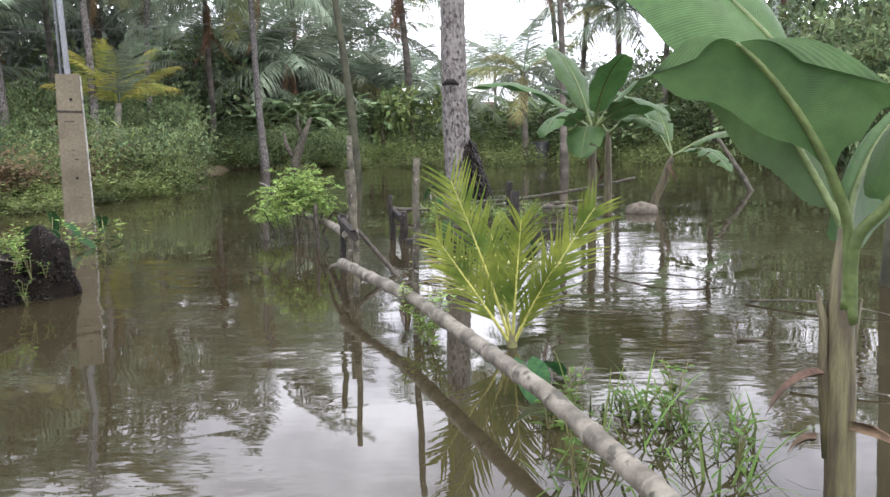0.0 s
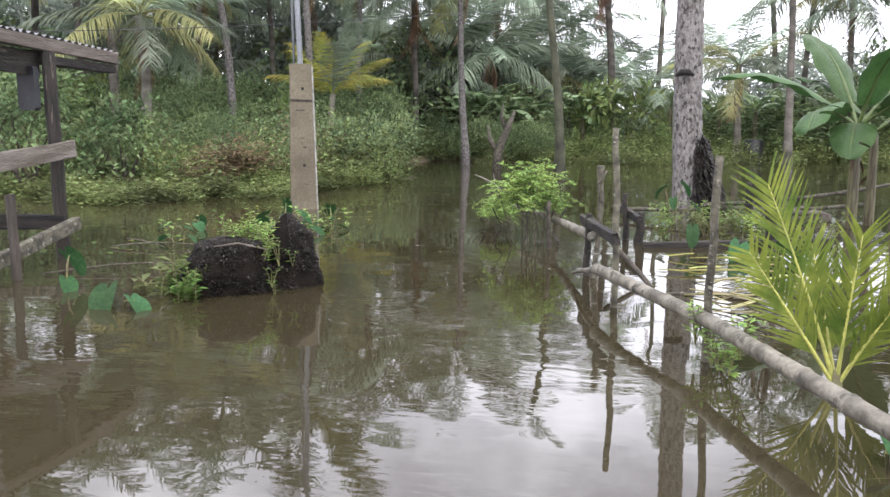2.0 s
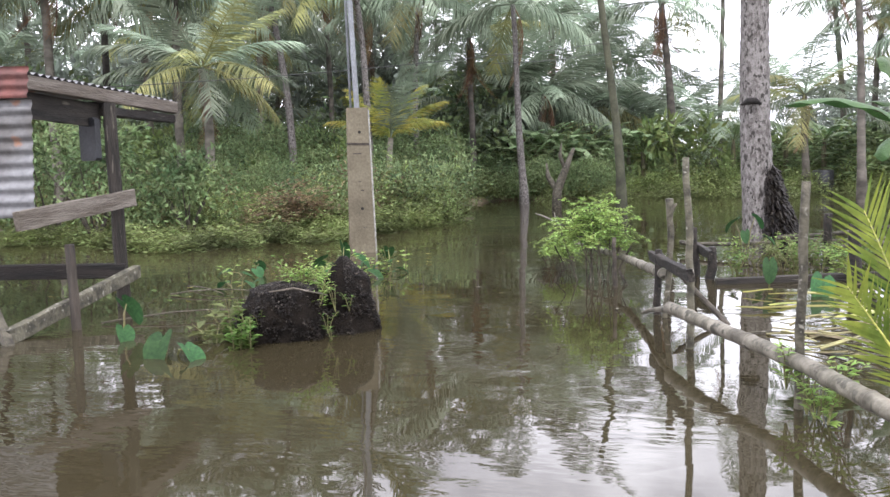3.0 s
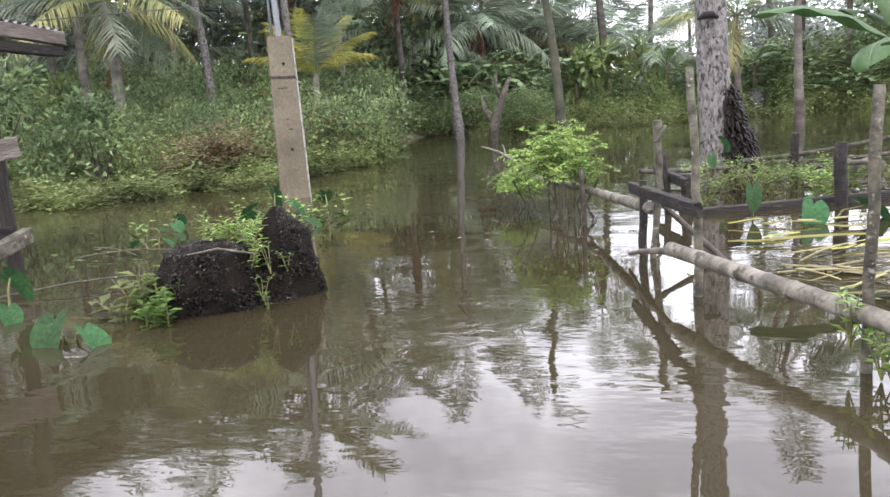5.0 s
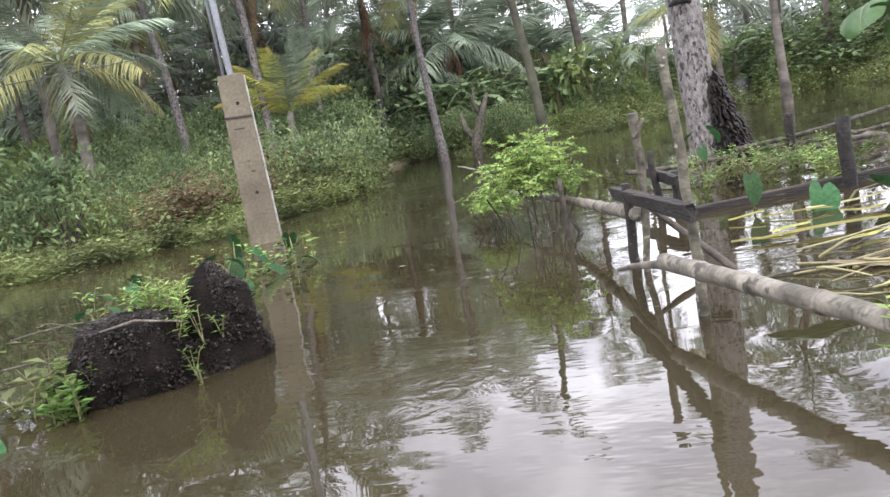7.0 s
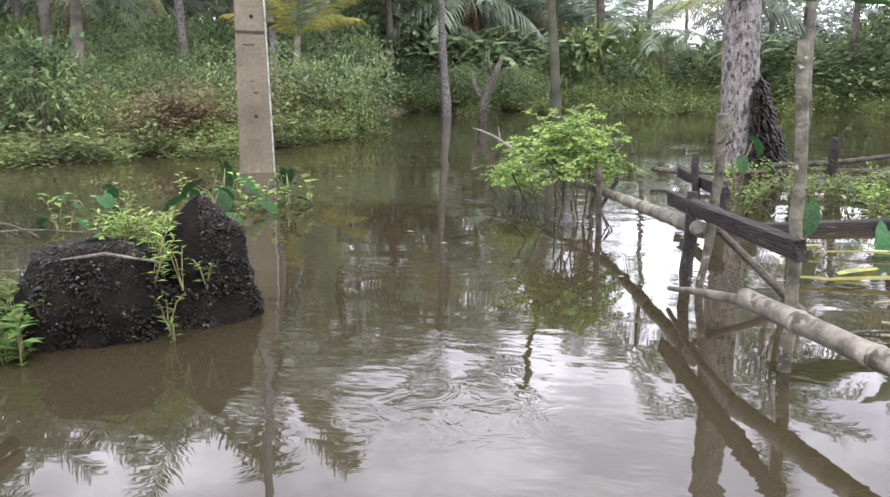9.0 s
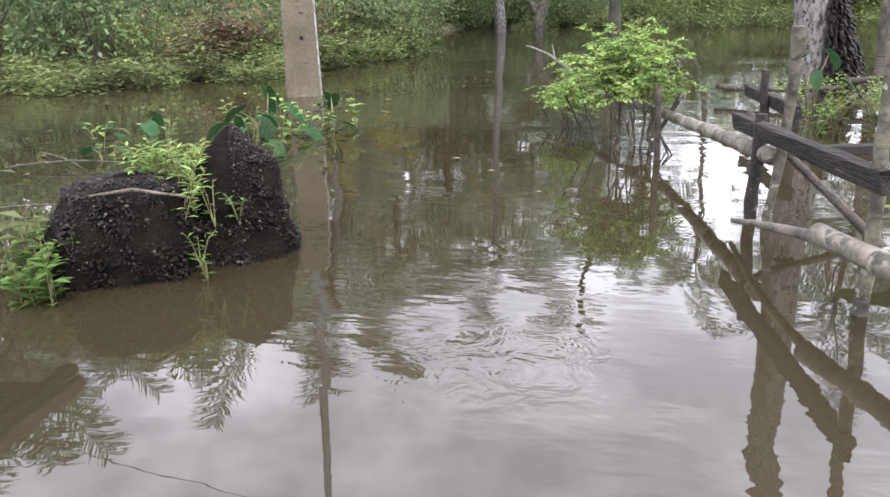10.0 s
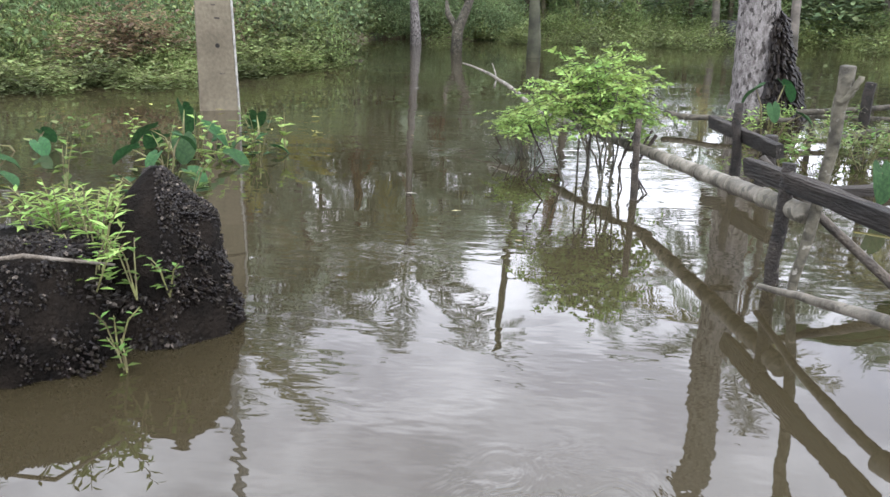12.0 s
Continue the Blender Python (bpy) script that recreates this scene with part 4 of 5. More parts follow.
# fallen leaves and straw between the fence and the beam
for i in range(10):
    x, y, a = R.choice([(R.gauss(-0.35, 0.12), R.gauss(7.55, 0.10)), (R.gauss(-0.28, 0.14), R.gauss(6.85, 0.12)), (R.uniform(-0.3, 0.5), R.uniform(5.8, 7.6))]) + (radians(R.gauss(12, 22)),)
    ln = R.uniform(0.2, 0.75)
    s = Shape()
    d = Vector((math.cos(a), math.sin(a), 0))
    w, q = d.cross(Vector((0, 0, 1))) * R.uniform(0.012, 0.05), Vector((x, y, 0.012 + 0.03 * R.random()))
    for k in range(6):
        u = k / 5
        t = math.sin(math.pi * (0.08 + 0.84 * u)) ** 0.6
        c = q + d * ln * u + Vector((0, 0, 0.012 * math.sin(u * 3 + i)))
        s.v += [c + w * t, c + Vector((0, 0, 0.008)), c - w * t]
    for k in range(5):
        s.f += [(3 * k, 3 * k + 1, 3 * k + 4, 3 * k + 3), (3 * k + 1, 3 * k + 2, 3 * k + 5, 3 * k + 4)]
    tagged(part("fallen_leaf", s, R.choice([M_STRAW, M_YELLOWLEAF, M_STRAW, M_YELLOWLEAF]), smooth=True), "long dry yellowish leaf strip floating on the water", "leaf", "fallen leaf strips")
for a, b in (((1.23, 6.25), (1.95, 5.75)), ((0.75, 5.05), (1.12, 4.95)), ((1.9, 5.2), (2.6, 4.7)), ((1.55, 4.3), (2.4, 4.1)), ((1.5, 3.5), (1.9, 3.35)),
             ((-4.75, 5.55), (-3.75, 6.25)), ((-5.2, 6.9), (-4.3, 7.2)), ((-4.4, 6.9), (-4.0, 6.6)), ((-5.4, 7.4), (-4.7, 7.0))):
    rod("floating_stalk", (*a, 0.012), (*b, 0.008), 0.008, M_BARKPOLE, "pale dead stalk floating on the water", "stalk", "floating stalks", 0.004, 0.06)

# ---------------------------------------------------------------- root-ball stump


def lump(points, rough, mat, name, parent, label, squash=1.0, sides=30):
    """A rounded lump from rings (z, centre x, centre y, rx, ry)."""
    s = Shape()
    n = len(points)
    for z, cx, cy, rx, ry in points:
        for j in range(sides):
            g = 2 * math.pi * j / sides
            p = Vector((cx + rx * math.cos(g), cy + ry * math.sin(g), z))
            k = 1 + rough * noise.noise(p * 7) + rough * 0.7 * noise.noise(p * 19)
            s.v.append(Vector((cx + (p.x - cx) * k, cy + (p.y - cy) * k, z + 0.5 * rough * rx * noise.noise(p * 9 + Vector((4, 0, 0))))))
    for i in range(n - 1):
        for j in range(sides):
            s.f.append((i * sides + j, i * sides + (j + 1) % sides, (i + 1) * sides + (j + 1) % sides, (i + 1) * sides + j))
    s.f.append(tuple(range((n - 1) * sides, n * sides)))
    return part(name, s, mat, parent, label, True), s


STUMP = (-2.95, 5.62)
stump = thing("palm_stump", (*STUMP, 0), "black uprooted palm stump with knobbly root balls half under water", "stump", turn=37)
ROUGH = 0.2
LEFT = [(-0.3, -0.25, 0, 0.30, 0.27), (-0.05, -0.25, 0, 0.315, 0.28), (0.1, -0.25, 0, 0.30, 0.27), (0.22, -0.245, 0.01, 0.265, 0.24), (0.30, -0.235, 0.02, 0.215, 0.19), (0.335, -0.22, 0.03, 0.14, 0.12), (0.345, -0.22, 0.03, 0.04, 0.03)]
RIGHT = [(-0.3, 0.17, 0.06, 0.25, 0.25), (-0.05, 0.17, 0.06, 0.245, 0.24), (0.1, 0.165, 0.06, 0.225, 0.22), (0.22, 0.168, 0.07, 0.200, 0.19), (0.33, 0.172, 0.08, 0.148, 0.14), (0.41, 0.172, 0.09, 0.090, 0.085), (0.46, 0.176, 0.10, 0.046, 0.045), (0.49, 0.18, 0.10, 0.015, 0.015)]
for rings, nm in ((LEFT, "root_ball"), (RIGHT, "root_ball")):
    lump(rings, ROUGH, M_ROOT, nm, stump, "rough black root ball")
nubs, pale = Shape(), Shape()
for rings, cnt in ((LEFT, 7500), (RIGHT, 7500)):
    for i in range(cnt):
        u = 1.0 + (len(rings) - 2.2) * R.random() ** 1.25
        k = int(u)
        z, cx, cy, rx, ry = (rings[k][j] + (rings[k + 1][j] - rings[k][j]) * (u - k) for j in range(5))
        g = R.uniform(0, 6.283)
        if rings is RIGHT and math.cos(g - 3.5) > 0.45 and z > 0.17:
            continue  # the smooth cut face
        out = Vector((math.cos(g), math.sin(g), 0.25 if k > 2 else 0.0)).normalized()
        p = Vector((cx + rx * math.cos(g), cy + ry * math.sin(g), z))
        k1 = 1 + ROUGH * noise.noise(p * 7) + ROUGH * 0.7 * noise.noise(p * 19)
        p = Vector((cx + (p.x - cx) * k1, cy + (p.y - cy) * k1, z + 0.5 * ROUGH * rx * noise.noise(p * 9 + Vector((4, 0, 0)))))
        q = p + (out + rand_dir(R) * 0.9).normalized() * R.uniform(0.004, 0.011)
        # about one in twenty goes to the pale mesh, a painted wet glint
        (nubs if R.random() < 0.955 else pale).tube([p - out * 0.008, q], [R.uniform(0.004, 0.0085), R.uniform(0.002, 0.004)], 5, cap=True)
tagged(part("rootlet_mat", nubs, M_ROOTLET, stump, "tangle of short dark rootlets"), kind="stuff")
tagged(part("rootlet_litter", pale, M_WOOD_GREY, stump, "rootlet tips coloured pale for wet glints"), kind="stuff")
for a, b, c in (((-0.42, -0.10, 0.30), (-0.20, -0.20, 0.335), (0.02, -0.16, 0.27)),):
    s = Shape()
    s.tube([a, b, c], [0.004, 0.007, 0.004], 6)
    part("pale_root", s, M_WOOD_GREY, stump, "pale peeled root", True)


def sprig(place, height, leaf, count, mat, label, name="herb", category="plant", group="", spread=0.12, stems=4, narrow=0.42, droop=0.1):
    """A small herb: thin stems and leaves of its own."""
    ob = thing(name, place, label, category, group)
    for k in range(stems):
        st, lf = Shape(), Shape()
        a = R.uniform(0, 6.283)
        tip = Vector((math.cos(a) * spread * R.uniform(0.2, 1), math.sin(a) * spread * R.uniform(0.2, 1), height * R.uniform(0.65, 1.0)))
        pts = [Vector((0, 0, -0.05)), tip * 0.5 + Vector((0, 0, height * 0.08)), tip]
        st.tube(pts, [0.0032, 0.0026, 0.0015], 4)
        m = max(3, count // stems)
        for j in range(m):
            u = 0.2 + 0.8 * j / m
            p = pts[0].lerp(pts[1], u * 2) if u < 0.5 else pts[1].lerp(pts[2], u * 2 - 1)
            b = j * 2.4 + a
            w = Vector((math.cos(b), math.sin(b), R.uniform(0.0, 0.6) - droop))
            lf.quad_leaf(p, w, w.cross(Vector((0, 0, 1))), leaf * R.uniform(0.6, 1.2) * (1.1 - 0.5 * u), leaf * narrow * (1.1 - 0.5 * u))
        stem = part("stem", st, M_STEM, ob)
        tagged(part("foliage", lf, mat, stem), kind="stuff")
    return ob


def on_stump(x, y, z):
    p = pose(*STUMP, 0, 0, 0, 37) @ Vector((x, y, z))
    return tuple(p)


for x, y, z, h in ((-0.02, -0.06, 0.24, 0.24), (-0.10, 0.02, 0.30, 0.20), (-0.05, -0.14, 0.20, 0.16), (0.0, 0.1, 0.25, 0.22), (-0.16, 0.05, 0.31, 0.14)):
    sprig(on_stump(x, y, z), h, 0.075, 84, M_SHRUB, "bright green fern tuft growing between the root balls", "fern", "fern", "ferns on the stump", 0.15, 7, 0.26)
for x, y, z, h in ((0.07, -0.14, 0.20, 0.17), (0.02, -0.29, 0.0, 0.12), (-0.42, -0.20, 0.12, 0.10), (0.0, -0.24, 0.08, 0.10), (0.16, -0.15, 0.2, 0.07)):
    sprig(on_stump(x, y, z), h, 0.045, 18, M_GRASS, "small light green herb rooted on the black stump", "herb", "plant", "herbs on the stump", 0.08, 3)
for i in range(20):
    sprig(on_stump(-0.53 + R.uniform(-0.08, 0.07), R.uniform(-0.36, 0.15), -0.02), R.uniform(0.08, 0.30), 0.085, 20, M_GRASS, "leafy water herb standing beside the stump", "herb", "plant", "herbs beside the stump", 0.07, 2, 0.5)

for x, y, h in ((-0.62, 0.02, 0.30), (-0.70, -0.10, 0.16), (-0.58, 0.16, 0.34), (-0.80, 0.10, 0.12), (-0.66, 0.26, 0.24)):
    sprig(on_stump(x, y, -0.02), h, 0.15, 9, M_HERB, "yellow-green broad-leaved water plant beside the stump", "water_plant", "plant", "water plants", 0.16, 3, 0.55)

# ---------------------------------------------------------------- taro and floating leaves


def heart_leaf(size, rng):
    """A heart-shaped blade with a raised rim and drooping tip, stalk joint at the origin."""
    s = Shape()
    n = 22
    for ring, k in ((0.0, 0), (0.5, 1), (1.0, 2)):
        for j in range(n):
            g = 2 * math.pi * j / n
            r = size * (0.62 + 0.38 * math.cos(g / 2) ** 6 * 1.15 - 0.42 * math.exp(-((g - math.pi) / 0.32) ** 2))
            x, y = r * math.cos(g) * ring, r * math.sin(g) * 0.86 * ring
            s.v.append(Vector((x, y, -0.35 * (x / size) ** 2 * size * (x > 0) + abs(y) * 0.22 + (rng.uniform(-0.03, 0.03) * size if k == 2 else 0))))
    for k in range(2):
        for j in range(n):
            s.f.append((k * n + j, k * n + (j + 1) % n, (k + 1) * n + (j + 1) % n, (k + 1) * n + j))
    return s


HEARTS = [heart_leaf(1.0, R).mesh("blade", M_TARO, True) for _ in range(3)]


def taro(place, leaves, label, group):
    """A taro plant: leaves as (turn, reach, height, size, tilt)."""
    ob = thing("taro_plant", place, label, "taro", group)
    for turn, reach, hi, size, tilt in leaves:
        a = radians(turn)
        tip = Vector((math.cos(a) * reach, math.sin(a) * reach, hi))
        s = Shape()
        s.tube([(0, 0, -0.2), tip * 0.55 + Vector((0, 0, hi * 0.15)), tip], [0.009, 0.007, 0.004], 6)
        leaf = part("leaf", s, M_STEM, ob, smooth=True)
        b = part("blade", HEARTS[R.randrange(3)], None, leaf)
        b.matrix_basis = pose(*tip, 0, 0, turn) @ pose(0, 0, 0, R.uniform(-25, 25), tilt * 0.55, 0) @ Matrix.Diagonal((size * 0.8, size * R.uniform(0.45, 0.72), size * 0.8, 1))
    return ob


BEHIND = "green taro plant standing in shallow water behind the stump"
taro((-4.22, 8.45, 0), [(20, 0.18, 0.18, 0.21, 60), (100, 0.08, 0.30, 0.23, 85), (200, 0.2, 0.18, 0.20, 50), (-60, 0.2, 0.14, 0.2, 60), (-20, 0.42, 0.06, 0.21, 15), (150, 0.3, 0.10, 0.19, 40)], BEHIND, "taro plants")
taro((-4.0, 7.85, 0), [(-30, 0.25, 0.06, 0.16, 15), (60, 0.1, 0.22, 0.15, 45), (190, 0.2, 0.15, 0.16, 35), (-90, 0.12, 0.14, 0.13, 40)], BEHIND, "taro plants")
taro((-3.8, 8.75, 0), [(0, 0.12, 0.04, 0.12, 10), (120, 0.12, 0.24, 0.16, 60), (-120, 0.15, 0.10, 0.14, 30)], BEHIND, "taro plants")
taro((-5.25, 8.35, 0), [(-40, 0.1, 0.07, 0.16, 25), (90, 0.1, 0.12, 0.14, 50), (200, 0.3, 0.05, 0.14, 15)], "yellow-green taro leaf low over the water", "taro plants")
taro((-4.75, 7.3, 0), [(-10, 0.12, 0.08, 0.12, 25), (160, 0.2, 0.06, 0.13, 20), (60, 0.1, 0.14, 0.12, 40)], "yellow-green taro leaf low over the water", "taro plants")
taro((-3.60, 4.86, 0), [(-75, 0.10, 0.09, 0.21, 60), (-25, 0.26, 0.05, 0.20, 35), (150, 0.08, 0.07, 0.14, 50)], "grey-green taro leaves drooping to the flood by the shed", "taro plants")
taro((-4.25, 5.2, 0), [(80, 0.05, 0.22, 0.20, 80), (-40, 0.10, 0.06, 0.17, 40)], "grey-green taro leaves drooping to the flood by the shed", "taro plants")
taro((-0.18, 10.2, 0), [(150, 0.12, 0.42, 0.19, 60), (30, 0.12, 0.46, 0.18, 70), (-90, 0.12, 0.3, 0.16, 55), (-30, 0.25, 0.25, 0.15, 45)], "green taro plant at the palm's foot", "taro plants")
taro((-0.04, 8.05, 0), [(-90, 0.05, 0.20, 0.19, 85)], "upright yellow-green taro leaf by the low beam", "taro plants")
taro((0.34, 7.75, 0), [(-100, 0.05, 0.10, 0.24, 60), (0, 0.34, 0.10, 0.23, 45)], "green taro plant by the low beam", "taro plants")
taro((0.42, 3.55, 0), [(-80, 0.06, 0.10, 0.20, 35), (40, 0.12, 0.08, 0.14, 30)], "single taro leaf at the young palm's foot", "taro plants")
for i in range(16):
    sprig((R.uniform(-5.3, -3.6), R.uniform(7.3, 9.4), 0), R.uniform(0.1, 0.34), 0.10, 14, R.choice([M_GRASS, M_SHRUB, M_TARO]), "low green water plant beyond the stump", "water_plant", "plant", "water plants", 0.16, 3, 0.55)
for i in range(70):
    x, y = R.uniform(-6.5, -3.6), R.uniform(6.3, 12.0)
    s = Shape()
    a = R.uniform(0, 6.3)
    d = Vector((math.cos(a), math.sin(a), 0.12))
    s.quad_leaf(Vector((x, y, 0.012)), d, d.cross(Vector((0, 0, 1))), R.uniform(0.05, 0.13), R.uniform(0.03, 0.07), 0.12)
    tagged(part("floating_leaf", s, R.choice([M_GRASS, M_YELLOWLEAF, M_HERB])), "small leaf floating on brown water", "leaf", "floating leaves")
for i in range(16):
    x, y = R.choice([(R.uniform(-2.6, -0.5), R.uniform(6.6, 9.0)), (R.uniform(0.5, 3.5), R.uniform(4, 12)), (R.uniform(-4, -1), R.uniform(8, 14))])
    s = Shape()
    a = R.uniform(-0.4, 0.4)
    d = Vector((math.cos(a), math.sin(a), 0.02))
    s.quad_leaf(Vector((x, y, 0.012)), d, d.cross(Vector((0, 0, 1))), R.uniform(0.03, 0.09), R.uniform(0.012, 0.03), 0.1)
    tagged(part("floating_leaf", s, R.choice([M_STRAW, M_FOAM])), "pale scrap of dead leaf floating on the flood", "leaf", "floating scraps")

# ---------------------------------------------------------------- leafy shrub on the fence


def shrub(place, label):
    ob = thing("leafy_shrub", place, label, "shrub")
    twigs, lf = Shape(), Shape()
    for k in range(12):
        a = k * 2.4
        root = Vector((R.uniform(-0.12, 0.22), R.uniform(-0.1, 0.1), -0.3))
        rr = 0.36 * ((k + 0.3) / 12) ** 0.5
        top = Vector((math.cos(a) * rr, math.sin(a) * rr * 0.9, R.uniform(0.60, 0.72) - 0.55 * rr))
        bend = root.lerp(top, 0.5) + Vector((R.uniform(-0.08, 0.08), 0, 0.05))
        st = Shape()
        st.tube([root, bend, top], [0.008, 0.006, 0.003], 5)
        part("stem", st, M_BARKPOLE, ob)
        for j in range(24):
            b = R.uniform(0, 6.283)
            u = R.uniform(0.52, 1.05)
            p = bend.lerp(top, u) + rand_dir(R, 0.25) * R.uniform(0.02, 0.13)
            w = Vector((math.cos(b), math.sin(b), R.uniform(-0.3, 0.6))).normalized()
            ln = R.uniform(0.15, 0.25)
            twigs.tube([p, p + w * ln * 0.6, p + w * ln + Vector((0, 0, -0.03))], [0.003, 0.002, 0.001], 3, cap=False)
            for m in range(10):
                q = p + w * ln * (0.1 + 0.9 * m / 9) + Vector((0, 0, -0.05 * (m / 9) ** 2))
                for sg in (-1, 1):
                    d = (w * 0.5 + w.cross(Vector((0, 0, 1))) * sg + rand_dir(R) * 0.5 + Vector((0, 0, -0.1))).normalized()
                    lf.quad_leaf(q, d, d.cross(rand_dir(R, 1.0)), R.uniform(0.028, 0.046), R.uniform(0.014, 0.02), 0.15)
    for k in range(6):
        a = R.uniform(0, 6.283)
        p = Vector((R.uniform(-0.4, 0.4), R.uniform(-0.2, 0.1), 0.3))
        twigs.tube([p, p * 0.7 + Vector((0, 0, -0.1)), Vector((p.x * 1.2 + R.uniform(-0.1, 0.1), p.y - 0.1, -0.1))], [0.007, 0.006, 0.004], 4)
    tagged(part("twig_mesh", twigs, M_WOOD_BROWN, ob), kind="stuff")
    tagged(part("foliage", lf, M_SHRUB, ob), kind="stuff")
    return ob


shrub((-1.56, 8.25, 0), "bright light-green shrub with feathery leaves leaning over bamboo").scale = (1.0, 1.0, 1.1)
small = shrub((-2.02, 9.05, 0), "smaller light-green shrub beside the bamboo rail")
small.scale = (0.55, 0.55, 0.5)
rod("shrub_stake", (-1.28, 7.95, -0.4), (-1.30, 7.9, 0.44), 0.022, M_WOOD_BROWN, "dark stake standing beside the shrub", "fence post", "fence posts", 0.018)
for x, y in ((-0.35, 10.3), (-0.1, 9.6), (0.25, 9.2), (0.5, 9.4), (0.75, 9.7), (0.35, 10.1), (0.95, 9.5), (1.1, 10.0), (-0.3, 9.0), (0.6, 8.9), (0.85, 10.6), (1.3, 9.4), (0.45, 9.7), (0.3, 9.75), (0.7, 9.3), (0.95, 10.1), (0.15, 9.3), (0.2, 11.5), (0.55, 10.9)):
    sprig((x, y, 0), R.uniform(0.18, 0.34), 0.085, 72, R.choice([M_GRASS, M_HERB, M_SHRUB]), "green water weed growing round the sunken beam", "weed", "plant", "weeds by the beam", 0.34, 9)
for x, y in ((-0.08, 4.40), (-0.02, 4.30), (-0.15, 4.52), (-0.05, 4.36), (0.02, 4.25)):
    sprig((x, y, R.uniform(0.0, 0.16)), 0.18, 0.06, 48, M_SHRUB, "small creeper wrapped round the bamboo rail", "creeper", "plant", "creepers", 0.12, 6)

# ---------------------------------------------------------------- young coconut
young = thing("young_coconut", (0.40, 4.22, 0), "young coconut sprout with yellow-green feathery fronds in the flood", "palm tree")
# lean across, lean in depth, length, bow
for across, depth, ln, bow in ((-0.30, 0.1, 0.86, -0.10), (0.50, 0.05, 0.80, 0.12), (0.05, -0.1, 0.66, 0.03), (-0.62, -0.1, 0.66, -0.06), (0.40, -0.22, 0.46, 0.10), (-0.15, 0.25, 0.60, -0.04)):
    way = Vector((across, depth, 1)).normalized()
    face = Vector((0.15, -1, 0.1)) - way * Vector((0.15, -1, 0.1)).dot(way)
    face.normalize()
    side = face.cross(way)
    n, pts = 12, []
    for i in range(n + 1):
        u = i / n
        pts.append(way * (ln * u) + Vector((1, 0, -0.35)) * (bow * ln * u * u * 0.6))
    st = Shape()
    st.tube(pts, [0.010 * (1 - 0.85 * i / n) for i in range(n + 1)], 6)
    frond = part("frond", st, M_RACHIS, young, smooth=True)
    for k in range(26):
        u = 0.26 + 0.73 * k / 25
        i = min(n - 1, int(u * n))
        p = pts[i].lerp(pts[i + 1], u * n - i)
        t = (pts[i + 1] - pts[i]).normalized()
        size = ln * 0.30 * (0.55 + 0.6 * math.sin(math.pi * min(1, 0.15 + 0.75 * u))) * R.uniform(0.88, 1.1)
        for sg in (-1, 1):
            lf = Shape()
            d = (t * R.uniform(0.85, 1.05) + side * sg * R.uniform(0.50, 0.70) + face * R.uniform(-0.15, 0.45)).normalized()
            lf.blade(p, d, d.cross(face), size, 0.019 * ln ** 0.5 * R.uniform(0.85, 1.15), R.uniform(0.05, 0.35), 4)
            part("leaflet", lf, M_YOUNG, frond)
s = Shape()
s.tube([(0, 0, -0.3), (0, 0, 0.02), (0, 0, 0.08)], [0.03, 0.026, 0.012], 8)
part("stem", s, M_STEM, young, smooth=True)

# ---------------------------------------------------------------- banana plants


def banana_leaf(length, width, droop, rng, tear=0.15, gutter=0.35, curl=0.0, petiole=0.16, late=1):
    """A blade along +X: midrib and two halves with wavy, partly torn edges. Returns blade and rib shapes."""
    blade, rib, uvs = Shape(), Shape(), []
    n, at, way, pts = 30, Vector((0, 0, 0)), Vector((1, 0, 0)), []
    for i in range(n + 1):
        pts.append((at.copy(), way.copy()))
        way = (way + Vector((0, 0, -droop / n * (late + 1) * (i / n) ** late))).normalized()
        at = at + way * (length / n)
    stalk = petiole
    rib.tube([p for p, _ in pts], [0.019 * (1 - 0.85 * i / n) * length ** 0.5 for i in range(n + 1)], 6)
    phase = rng.uniform(0, 6)
    for sg in (-1, 1):
        skip = {i for i in range(4, n) if rng.random() < tear}
        last = None
        for i in range(int(stalk * n), n + 1):
            u = (i / n - stalk) / (1 - stalk)
            half = width / 2 * max(0.02, math.sin(math.pi * min(1, 0.06 + u * 0.94)) ** 0.55)
            p, t = pts[i]
            up = Vector((0, 1, 0)).cross(t) * -1
            row = []
            for k in range(6):
                v = k / 5
                lift = gutter * half * v * (1 - 0.75 * v) - curl * half * v * v + 0.018 * math.sin(u * 21 + phase + sg) * v * v
                row.append(p + Vector((0, sg * half * v * (1 - 0.12 * v), 0)) + up * lift + t * (half * 0.22 * v))
            base = len(blade.v)
            blade.v += row
            uvs += [(u * length, v / 5) for v in range(6)]
            if last is not None:
                for k in range(5):
                    if i in skip and k > 1:
                        continue
                    q = (last + k, last + k + 1, base + k + 1, base + k)
                    blade.f.append(q if sg > 0 else q[::-1])
            last = base
    return blade, rib, uvs


